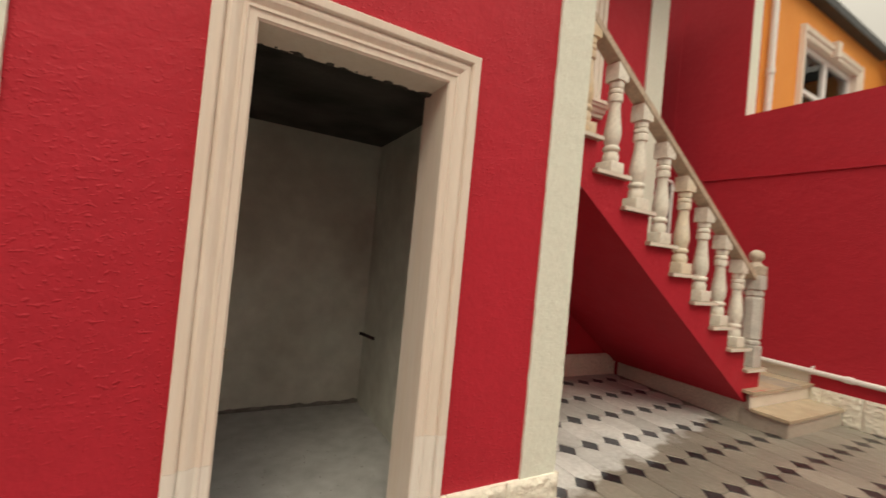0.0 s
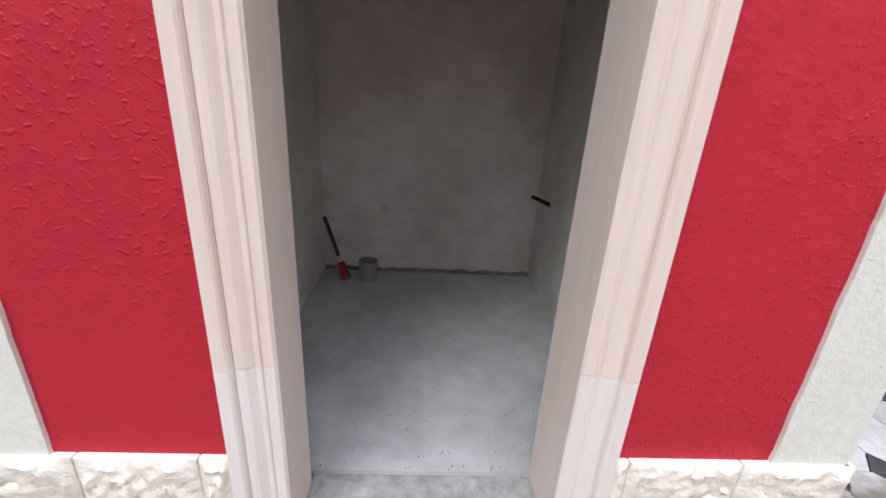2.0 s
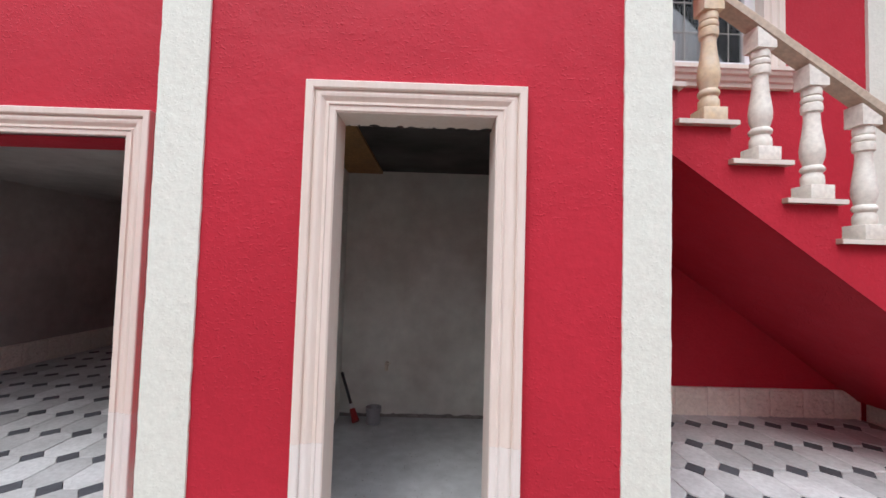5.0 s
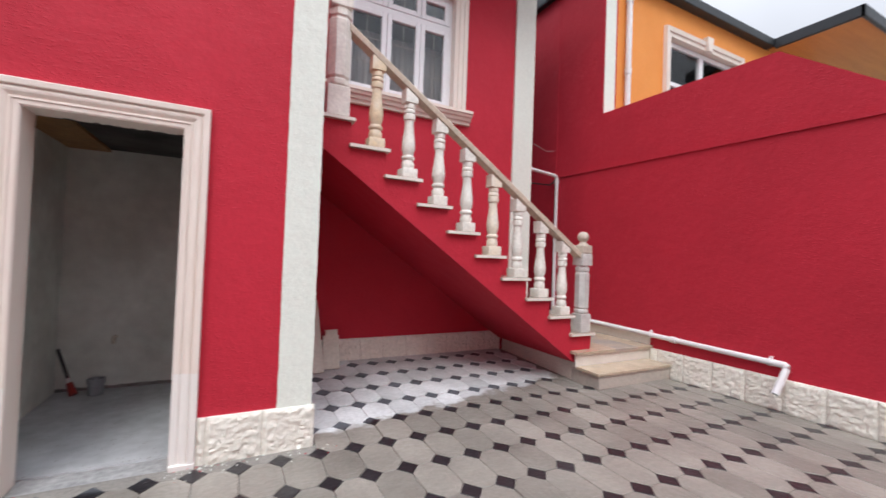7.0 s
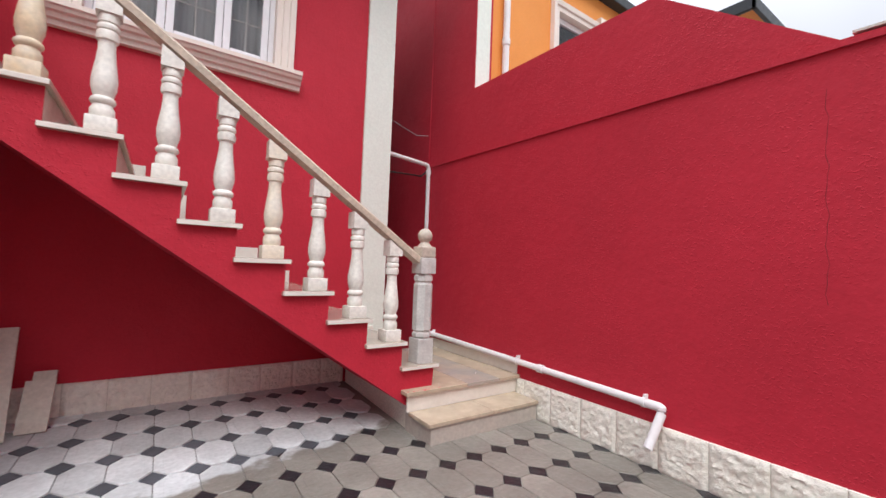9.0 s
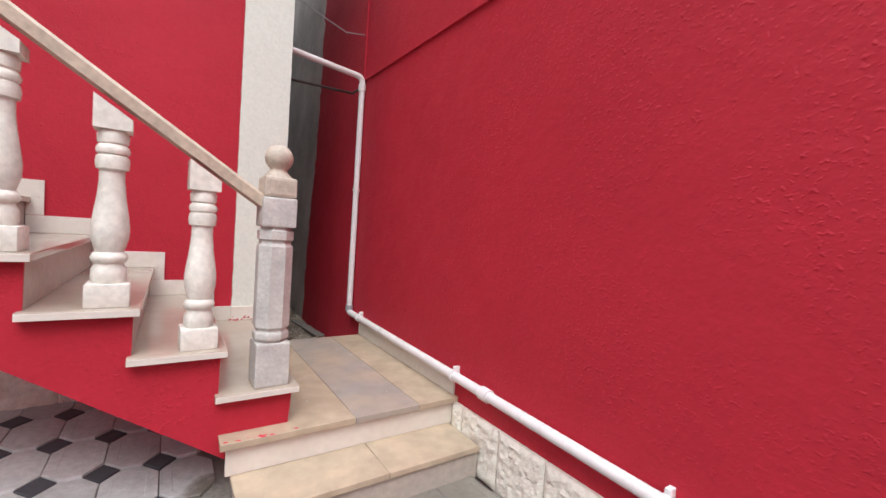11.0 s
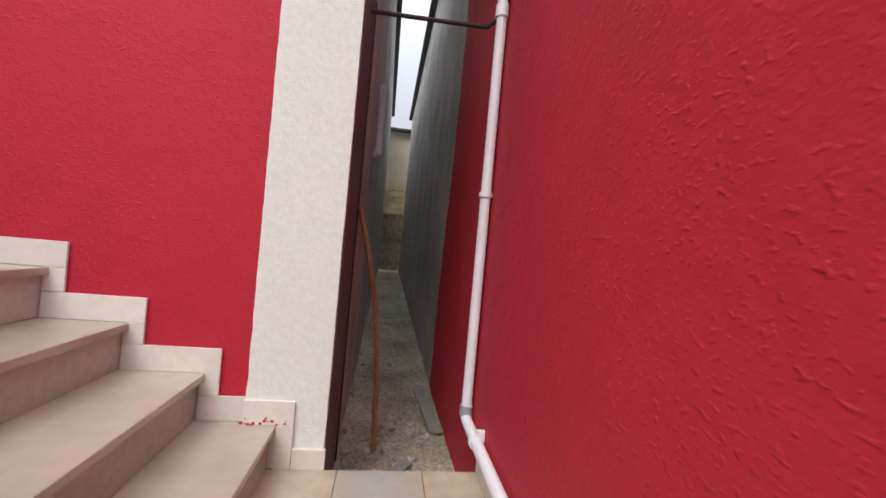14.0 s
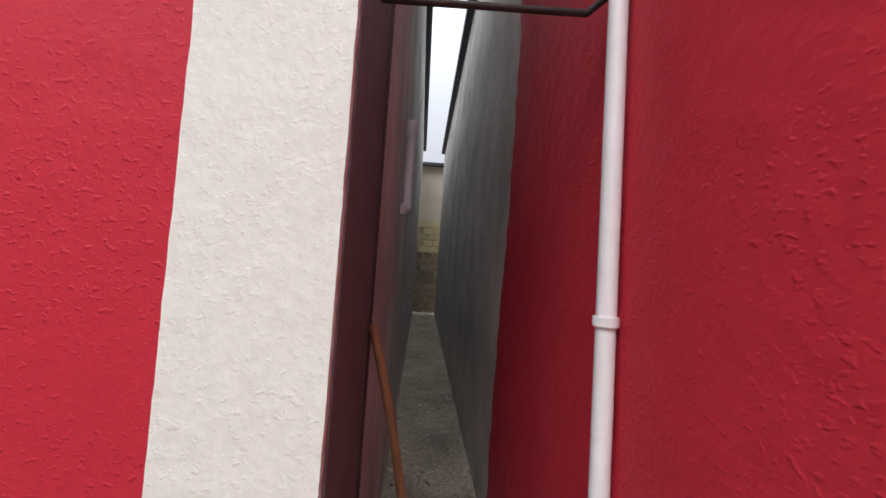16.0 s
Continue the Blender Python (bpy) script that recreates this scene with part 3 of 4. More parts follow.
for c0, c1 in ((1.75, 2.77), (2.775, 3.75)):
    cb = bmesh.new()
    n = 70
    low = [cb.verts.new((c0 + (c1 - c0) * i / n, BW + 0.32 + 0.012 * math.sin(i * 1.15) + 0.008 * math.sin(i * 0.37), 2.65)) for i in range(n + 1)]
    top = [cb.verts.new((v.co.x, v.co.y, 3.98)) for v in low]
    for i in range(n):
        cb.faces.new((low[i], low[i + 1], top[i + 1], top[i]))
    cur = mesh_object("curtain", cb, CURTAIN, smooth=True)
    sol = cur.modifiers.new("thick", "SOLIDIFY")
    sol.thickness = 0.004
    tagged(cur, "beige pleated curtain hanging behind the window", "curtain", "curtains at the window")

# ---- right boundary wall and the house it belongs to ----
RX = 5.37
TOP = lambda y: 2.476 + 0.019 * (y + 0.2)
struct("wall_right_red", prism(bmesh.new(), [(-6.0, -0.2), (3.46, -0.2), (3.46, TOP(3.46)), (-6.0, TOP(-6.0))], "x", RX, RX + 0.25), RED, "red painted rough plaster boundary wall", "wall")
struct("wall_right_upper", prism(bmesh.new(), [(-0.36, TOP(-0.36)), (3.46, TOP(3.46)), (3.46, 5.35), (2.6, 5.35), (2.6, 3.245), (0.6, 3.215)], "x", RX + 0.010, RX + 0.25), RED, "red painted sloping upper wall and house side", "wall")
struct("wall_right_house_side", one_box(RX, RX + 0.25, 3.46, 4.42, -0.2, 5.35), RED, "red painted side of the neighbouring house", "wall")
struct("trim_right_ledge", prism(bmesh.new(), [(-6.0, TOP(-6.0) - 0.045), (3.45, TOP(3.45) - 0.045), (3.45, TOP(3.45) - 0.014), (-6.0, TOP(-6.0) - 0.014)], "x", RX - 0.017, RX + 0.02), RED, "thin red ledge along the boundary wall", "ledge")
cap = thing("wall_coping", "pale chipped cement coping on the red boundary wall", "coping")
cap["kind"] = "structure"
part("coping", prism(bmesh.new(), [(-6.0, TOP(-6.0) + 0.013), (-0.4, TOP(-0.4) + 0.013), (-0.4, TOP(-0.4) + 0.026), (-6.0, TOP(-6.0) + 0.03)], "x", RX - 0.004, RX + 0.255), MORTAR, cap)
# ragged edge between the red paint and the bare render in the passage
edge = bmesh.new()
pts = [(4.98, -0.15)]
rng = random.Random(4)
z = -0.15
while z < 5.3:
    pts.append((5.0 - 0.085 * z + rng.uniform(-0.025, 0.03) + 0.03 * math.sin(z * 2.1), z))
    z += rng.uniform(0.05, 0.14)
pts += [(4.54, 5.35), (4.40, 5.35), (4.40, -0.15)]
prism(edge, pts, "x", RX - 0.0015, RX + 0.01)
struct("trim_red_paint_edge", edge, RED, "ragged edge of the red paint on the passage wall", "paint edge")
struct("wall_passage_right", one_box(RX, RX + 0.25, 4.42, 14.9, -0.2, 5.35), RENDER_GREY, "grey rendered side wall of the neighbouring house", "wall")

# ---- passage beside the house ----
LX = 4.69
struct("wall_passage_left", one_box(4.3, LX + 0.012, 3.87, 14.9, -0.2, 5.4), RENDER_GREY, "grey rendered side wall of the house along the passage", "wall")
struct("wall_passage_return", one_box(4.45, LX + 0.018, BW - 0.0003, 3.79, -0.2, 5.4), BROWN, "brown painted rough plaster corner of the house", "wall")
struct("wall_passage_return_far", one_box(4.45, LX + 0.014, 3.813, 3.87, -0.2, 5.4), BROWN, "brown painted plaster edge by the passage", "wall")
gf_t = thing("gate_frame", "dark iron gate frame across the passage, with no gate hung", "gate frame")
part("post", one_box(LX - 0.2, LX + 0.026, 3.791, 3.812, 0.0, 2.6, bevel=0.003), IRON, gf_t)
part("top_bar", tube(bmesh.new(), [(LX + 0.02, 3.49, 2.378), (RX - 0.085, 3.49, 2.394), (RX - 0.03, 3.485, 2.445), (RX - 0.002, 3.48, 2.485)], 0.011), IRON, gf_t)

bmd = bmesh.new()
nx, ny = 14, 150
grid = [[bmd.verts.new((4.5 + 1.0 * i / nx, 3.2 + 13.5 * j / ny, 0.05 + 0.40 * max(0, (j / ny - 0.12)) + 0.03 * noise.fractal((i * 0.5, j * 0.6, 0), 1, 2, 3))) for i in range(nx + 1)] for j in range(ny + 1)]
for j in range(ny):
    for i in range(nx):
        bmd.faces.new((grid[j][i], grid[j][i + 1], grid[j + 1][i + 1], grid[j + 1][i]))
struct("ground_passage", bmd, DIRT, "trodden dirt and rubble floor of the passage", "ground")

# rubble
rng = random.Random(11)
bmr = bmesh.new()
for _ in range(1100):
    y = 3.45 + 11.5 * rng.random() ** 1.6
    x = rng.uniform(4.72, 5.34)
    s = rng.uniform(0.003, 0.014) * (2.3 if rng.random() < 0.08 else 1)
    z = 0.05 + 0.40 * max(0, (y - 3.2) / 13.5 - 0.12)
    mm = Matrix.Translation((x, y, z + s * 0.4)) @ Euler([rng.uniform(0, 6) for _ in range(3)]).to_matrix().to_4x4() @ Matrix.Diagonal((s, s * rng.uniform(0.5, 1), s * rng.uniform(0.3, 0.8), 1))
    bmesh.ops.create_icosphere(bmr, subdivisions=1, radius=1, matrix=mm)
tagged(mesh_object("rubble", bmr, PEBBLE), "pale stone chips and rubble scattered over the passage", "rubble", kind="stuff")

# eaves over the passage and end of the passage
# Front overhang of eave and roof, out of view, lengthened to shade the window wall.
struct("roof_house_eave", one_box(4.3, LX + 0.10, 2.2, 14.9, 5.4, 5.52, bevel=0.01), ROOF, "dark metal eave of the house, unseen front lengthened for shade", "roof")
struct("roof_house", prism(bmesh.new(), [(-4.6, 5.52), (LX + 0.10, 5.52), (2.6, 6.9), (-2.0, 6.9)], "y", 2.2, 14.9), ROOF, "dark metal roof of the house", "roof")
struct("roof_neighbour_eave", one_box(RX - 0.10, RX + 0.6, 2.45, 14.9, 5.35, 5.47, bevel=0.01), ROOF, "dark metal eave of the neighbouring house", "roof")
endw = thing("end_wall", "old yellow brick and ochre rendered wall closing the passage", "wall", pose(0, 15.6, 0))
endw["kind"] = "structure"
part("render_coat", one_box(3.4, 6.8, 0.02, 0.3, 3.29, 5.12), FARPLASTER, endw)
part("brick_backing", one_box(3.4, 6.8, 0.03, 0.3, -0.2, 3.29), MORTAR, endw)
brick_mesh = old_mesh = None
for row in range(15):
    for k in range(7):
        x = 4.3 + k * 0.30 + (0.15 if row % 2 else 0)
        z = 0.3 + row * 0.2
        if brick_mesh is None:
            b = part("brick", one_box(-0.14, 0.14, -0.01, 0.05, 0.0, 0.185, bevel=0.01), BRICK, endw)
            brick_mesh = b.data
            old_mesh = brick_mesh.copy()
            old_mesh.materials[0] = OLDBRICK
            b.data = old_mesh
        else:
            b = new("brick", old_mesh if z < 2.25 else brick_mesh)
            b.parent = endw
        b.location = (x, 0, z)
struct("roof_far", prism(bmesh.new(), [(15.4, 5.12), (15.4, 5.2), (19, 6.2), (19, 5.12)], "x", 3.0, 7.5), ROOF, "dark corrugated roof behind the passage", "roof")

# ---- orange house over the wall ----
OY = 2.62
house = thing("orange_house", "two-storey orange painted house with cream trim and a dark metal roof", "house")
part("wall", holed_wall("x", [RX + 0.255, 6.752, 8.548, 10.9], [0.0, 3.55, 4.688, 5.2], [(1, 1)], OY, OY + 0.25), ORANGE, house)
part("wall", one_box(10.9, 11.15, OY, 9.0, 0, 5.2), ORANGE, house)
part("corner_strip", one_box(RX + 0.02, 5.585, OY - 0.03, OY + 0.001, 2.5, 5.2, bevel=0.004), CREAM, house, "cream painted corner strip")
eb = bmesh.new()
box(eb, RX - 0.1, 9.46, OY - 0.14, OY + 0.3, 5.2, 5.34, bevel=0.012)
part("eave", eb, ROOF, house, "dark metal eave")
part("soffit", one_box(9.50, 16, 1.36, OY - 0.001, 5.205, 5.23), SOFFIT, house, "orange boarded soffit")
fb = bmesh.new()
box(fb, 9.44, 9.50, 1.30, OY - 0.14, 5.16, 5.34, bevel=0.012)
box(fb, 9.44, 16, 1.30, 1.36, 5.16, 5.34, bevel=0.012)
part("fascia", fb, ROOF, house, "dark metal fascia and gutter")
hip = bmesh.new()
foot = [hip.verts.new(p) for p in ((9.45, 1.31, 5.335), (16, 1.31, 5.335), (16, 7.0, 5.335), (9.45, 7.0, 5.335))]
ridge = [hip.verts.new(p) for p in ((12.2, 4.15, 6.0), (13.4, 4.15, 6.0))]
for f in ((foot[0], foot[1], ridge[1], ridge[0]), (foot[1], foot[2], ridge[1]), (foot[2], foot[3], ridge[0], ridge[1]), (foot[3], foot[0], ridge[0]), foot):
    hip.faces.new(f)
part("roof", hip, ROOF, house, "dark metal roof")
part("roof", prism(bmesh.new(), [(OY - 0.13, 5.335), (9.0, 5.335), (6.0, 6.2)], "x", RX - 0.09, 9.44), ROOF, house, "dark metal roof")
dp = bmesh.new()
tube(dp, [(5.80, OY - 0.06, 2.6), (5.80, OY - 0.06, 5.2)], 0.04)
part("downpipe", dp, PVC, house, "pale plastic downpipe")
for zc in (3.9, 4.9):
    part("downpipe_joint", lathe(bmesh.new(), [(zc - 0.04, 0.048), (zc + 0.04, 0.048)], 14, (5.80, OY - 0.06)), PVC, house)
ow = part("window", moulding(bmesh.new(), [(0.0, -0.12), (0.0, 0.03), (0.06, 0.03), (0.07, 0.05), (0.13, 0.06), (0.14, -0.002)], [(6.76, 3.55), (6.76, 4.68), (8.54, 4.68), (8.54, 3.55)]), TRAVERTINE, house, "white framed window with a cream surround and keystone")
ow.location = (0, OY, 0)
part("keystone", prism(bmesh.new(), [(7.60, 4.66), (7.70, 4.66), (7.73, 4.88), (7.57, 4.88)], "y", -0.09, -0.0), TRAVERTINE, ow)
of = bmesh.new()
for a in ((6.765, 6.84, 3.55, 4.67), (8.46, 8.535, 3.55, 4.67), (7.6, 7.7, 3.62, 4.6), (6.84, 8.46, 4.6, 4.67), (6.84, 8.46, 3.55, 3.62), (6.84, 7.6, 4.0, 4.06), (7.7, 8.46, 4.0, 4.06)):
    box(of, a[0], a[1], 0.06, 0.12, a[2], a[3])
part("window_frame", of, UPVC, ow)
op_ = part("pane", one_box(6.84, 8.46, 0.085, 0.092, 3.6, 4.62), GLASS, ow)
op_.visible_shadow = False
# Pale sheet added behind the glass to stand for the reflected sky.
part("curtain", one_box(6.7, 8.6, 0.27, 0.29, 3.4, 4.8), SKYPANEL, ow, "added pale panel imitating sky reflected in the glass")

# ---- unseen outer walls added to close the yard ----
struct("wall_left_boundary", one_box(-4.6, -4.35, -6.0, 9.2, -0.2, 2.6), RED, "red painted plaster boundary wall", "wall")
# Street wall out of view, raised to hold back low sky light.
struct("wall_street", one_box(-4.6, 5.6, -6.2, -6.0, -0.2, 3.8), RED, "unseen high red wall, added to close the yard and block low sky light", "wall")

# ---- stone plinths ----


def rock_block(w, h, seed, rough=0.016):
    """A rock-faced block, its face towards -y, base at z = 0, from x = 0 to w."""
    r = bmesh.new()
    nu, nv = 28, 25
    pts = {}
    for i in range(nu + 1):
        for j in range(nv + 1):
            u, v = i / nu, j / nv
            rim = min(u, 1 - u) * w, min(v, 1 - v) * h
            inside = min(1, min(rim) / 0.02)
            x, z = u * w + seed * 3.1, v * h + seed * 1.7
            lump = 0.45 * noise.noise((x * 19, z * 22, seed)) + 0.55 * noise.noise((x * 48, z * 53, seed + 5)) + 0.45 * (1 - 2 * abs(noise.noise((x * 36, z * 40, seed + 9))))
            d = 0.018 + inside * (0.008 + rough * lump)
            pts[i, j] = r.verts.new((u * w, -max(0.010, d), v * h))
    for i in range(nu):
        for j in range(nv):
            r.faces.new((pts[i, j], pts[i + 1, j], pts[i + 1, j + 1], pts[i, j + 1]))
    ring = [pts[i, 0] for i in range(nu + 1)] + [pts[nu, j] for j in range(1, nv + 1)] + [pts[i, nv] for i in range(nu - 1, -1, -1)] + [pts[0, j] for j in range(nv - 1, 0, -1)]
    back = [r.verts.new((v.co.x, 0.0, v.co.z)) for v in ring]
    for i in range(len(ring)):
        j = (i + 1) % len(ring)
        r.faces.new((ring[i], back[i], back[j], ring[j]))
    return r


BLOCKS = {}


def plinth(name, m, spans, h, label, rough=0.016):
    """A row of blocks along the local x, facing -y, on a mortar backing."""
    a, b = spans[0][0], spans[-1][1]
    base = struct(name, one_box(a + 0.002, b - 0.002, -0.016, -0.0005, 0.0, h - 0.004), MORTAR, label, "plinth")
    base.matrix_basis = m
    for i, (s0, s1) in enumerate(spans):
        key = (round(s1 - s0, 3), h, i % 5, rough)
        if key not in BLOCKS:
            ob = part("stone_block", rock_block(s1 - s0 - 0.006, h, i % 5 + 1.3 + len(BLOCKS) * 0.37, rough), ROCK, base, smooth=True)
            BLOCKS[key] = ob.data
        else:
            ob = new("stone_block", BLOCKS[key])
            ob.parent = base
        ob.location = (s0 + 0.003, -0.001, 0)
    return base


def runs(a, b, step):
    n = max(1, round((b - a) / step))
    return [(a + (b - a) * i / n, a + (b - a) * (i + 1) / n) for i in range(n)]


plinth("plinth_front_left", pose(0, FY, -0.03), [(-0.715, -0.415), (-0.415, -0.125), (-0.125, -0.042)], 0.275, "white rock-faced stone plinth blocks", 0.014)
plinth("plinth_front_right", pose(0, FY, -0.03), [(0.897, 0.945), (0.945, 1.245), (1.245, 1.555)], 0.285, "white rock-faced stone plinth blocks", 0.014)
plinth("plinth_storage_side", pose(1.52, 0, -0.03, 0, 0, 90), runs(FY - 0.02, BW, 0.3), 0.285, "cream painted rock-faced plinth along the side wall")
plinth("plinth_under_stairs", pose(0, BW, -0.01), [(1.56, 1.81), (1.81, 2.089), (2.089, 2.357), (2.357, 2.633), (2.633, 2.917), (2.917, 3.20), (3.20, 3.466), (3.466, 3.758), (3.758, 4.03), (4.03, 4.27)], 0.29, "cream painted rock-faced plinth under the stairs", 0.018)
plinth("plinth_right", pose(RX, 0, -0.02, 0, 0, -90), [(-1.794, -1.70)] + [(-1.70 + 0.297 * i, -1.70 + 0.297 * (i + 1)) for i in range(20)], 0.30, "white rock-faced stone plinth along the boundary wall", 0.014)
plinth("plinth_garage_return", pose(0, GY, 0), [(-0.84, -0.70)], 0.27, "cream stone plinth beside the garage")
plinth("plinth_garage", pose(-4.12, 0, 0, 0, 0, 90), runs(GY + 0.3, 8.9, 0.3), 0.26, "cream rock-faced plinth inside the garage")

# ---- staircase ----
RISE, RUN = 0.2005, 0.295
LAND = 0.312        # top of the lower landing
LEVELS = (0.491, 0.682, 0.868, 1.064, 1.268, 1.471, 1.683, 1.887, 2.096, 2.296, 2.497)
TZ = lambda n: LEVELS[n - 3]
TX = lambda n: 4.505 - RUN * (n - 3)
SY = 1.862          # outer face of the stair body
stairs = thing("staircase", "red plastered stair flight with pale limestone treads and risers", "staircase")
saw = [(4.46, 0.20)]
for n in range(3, 13):
    saw += [(TX(n) - 0.045, TZ(n) - 0.03), (TX(n + 1) - 0.045, TZ(n) - 0.03)] if n < 12 else [(TX(n) - 0.045, TZ(n) - 0.03), (1.522, TZ(n) - 0.03)]
saw += [(1.522, 2.105), (4.235, 0.195)]
body_pts = [(1.522, 2.10), (4.235, 0.19), (4.46, 0.19)] + saw[1:-2]
part("side_face", prism(bmesh.new(), [(p + (0.021 if k % 2 else 0.018), q) if 2 < k < len(body_pts) else (p, q) for k, (p, q) in enumerate(body_pts)], "y", SY - 0.004, SY + 0.008), RED, stairs, "red painted plaster side")
part("body", prism(bmesh.new(), body_pts, "y", SY, BW - 0.001), RED, stairs, "red painted plaster side and underside")
for n in range(3, 13):
    x0 = TX(n) - 0.335 if n < 12 else 1.523
    part("tread", one_box(x0, TX(n), 1.82, BW - 0.002, TZ(n) - 0.03, TZ(n), bevel=0.005), FLIGHT, stairs)
    part("tread_edge", one_box(x0 + 0.002, TX(n) - 0.002, 1.8165, 1.8198, TZ(n) - 0.0285, TZ(n) - 0.004, bevel=0.001), SKIRT, stairs, "pale cut edge of the tread")
    zb = TZ(n - 1) if n > 3 else LAND
    part("riser", one_box(TX(n) - 0.044, TX(n) - 0.025, SY + 0.009, BW - 0.003, zb + 0.001, TZ(n) - 0.031, bevel=0.002), RISER, stairs)
    xs = TX(n) - RUN
    if n < 12:
        under = TZ(n - 1) + 0.103 if n > 3 else LAND + 0.002
        part("skirting", one_box(xs - 0.022, TX(n) + 0.055, BW - 0.016, BW - 0.004, TZ(n) + 0.001, TZ(n) + 0.101, bevel=0.002), SKIRT, stairs)
        part("skirting", one_box(TX(n) - 0.023, TX(n) + 0.055, BW - 0.016, BW - 0.004, under, TZ(n) - 0.0, bevel=0.002), SKIRT, stairs)

part("skirting", one_box(4.374, 4.575, BW - 0.046, BW - 0.031, TZ(3) + 0.001, TZ(3) + 0.101, bevel=0.002), SKIRT, stairs)
part("skirting", one_box(TX(3) + 0.001, 4.575, BW - 0.046, BW - 0.031, LAND + 0.001, TZ(3), bevel=0.002), SKIRT, stairs)

# lower landing and first step
low = thing("landing", "low landing and first step of honey and grey limestone slabs", "landing")
part("base", box(box(bmesh.new(), 4.285, RX - 0.001, 1.80, BW - 0.045, -0.1, LAND - 0.03), 4.285, RX - 0.03, 1.545, 1.80, -0.1, 0.127), MORTAR, low, "cream plastered base")
for a, b, mm in ((4.19, 4.764, TREAD), (4.766, 5.117, GREYSLAB), (5.119, RX - 0.002, TREAD)):
    part("slab", one_box(a, b, 1.765, BW - 0.038, LAND - 0.03, LAND, bevel=0.004), mm, low, "grey and honey mottled slab" if mm is GREYSLAB else "")
part("riser", one_box(4.215, RX - 0.003, 1.795, 1.812, 0.158, LAND - 0.031, bevel=0.002), SKIRT, low)
part("step_slab", one_box(4.235, 4.83, 1.515, 1.81, 0.127, 0.157, bevel=0.005), TREAD, low)
part("step_slab", one_box(4.833, RX - 0.035, 1.515, 1.81, 0.127, 0.157, bevel=0.005), TREAD, low)
part("riser", one_box(4.262, RX - 0.035, 1.532, 1.545, -0.03, 0.126, bevel=0.002), RISER, low)
part("riser", one_box(4.262, 4.284, 1.546, 1.90, -0.03, 0.126, bevel=0.002), RISER, low)
part("skirting", one_box(RX - 0.016, RX - 0.003, 1.80, BW - 0.04, LAND + 0.001, LAND + 0.10, bevel=0.002), SKIRT, low)
part("skirting", one_box(4.577, 4.712, BW - 0.046, BW - 0.031, LAND + 0.001, LAND + 0.085, bevel=0.002), SKIRT, low)

# ---- balustrade ----
rail_t = thing("balustrade", "carved pale stone balustrade with turned balusters and ball-topped newel", "balustrade")
BY = 1.922


def baluster_mesh(h):
    b = bmesh.new()
    box(b, -0.066, 0.066, -0.066, 0.066, 0.0, 0.085, bevel=0.006)
    rows = [(0.085, 0.052), (0.10, 0.058), (0.135, 0.057), (0.15, 0.048), (0.158, 0.046), (0.165, 0.056), (0.178, 0.061), (0.192, 0.056), (0.20, 0.046), (0.215, 0.050), (0.25, 0.060),
            (0.29, 0.062), (0.34, 0.056), (0.40, 0.047), (0.46, 0.041), (0.50, 0.041), (0.505, 0.052), (0.53, 0.055), (0.55, 0.052), (0.556, 0.044), (0.562, 0.052), (0.575, 0.055), (0.588, 0.050), (0.594, 0.043), (0.60, 0.050), (0.63, 0.052), (0.64, 0.046), (0.645, 0.045)]
    lathe(b, [(z, r * 0.94) for z, r in rows], 20)
    prism(b, [(-0.056, 0.645), (0.056, 0.645), (0.056, h - 0.056 * 0.68), (-0.056, h + 0.056 * 0.68)], "y", -0.053, 0.053)
    return b


BH = 0.725
first = None
for n in range(4, 12):
    if first is None:
        first = part("baluster", baluster_mesh(BH), MARBLE, rail_t, smooth=True)
        ob = first
        ymesh = first.data.copy()
        ymesh.materials[0] = YELLOWSTONE
        cmesh = first.data.copy()
        cmesh.materials[0] = PALEYELLOW
    else:
        ob = new("baluster", {7: cmesh, 11: ymesh}.get(n, first.data))
        ob.parent = rail_t
        if n in (7, 11):
            tagged(ob, "yellowish stone baluster" if n == 11 else "cream-tinged stone baluster")
    ob.matrix_basis = pose(TX(n) - 0.105, BY, TZ(n), 0, 0, random.uniform(-4, 4))


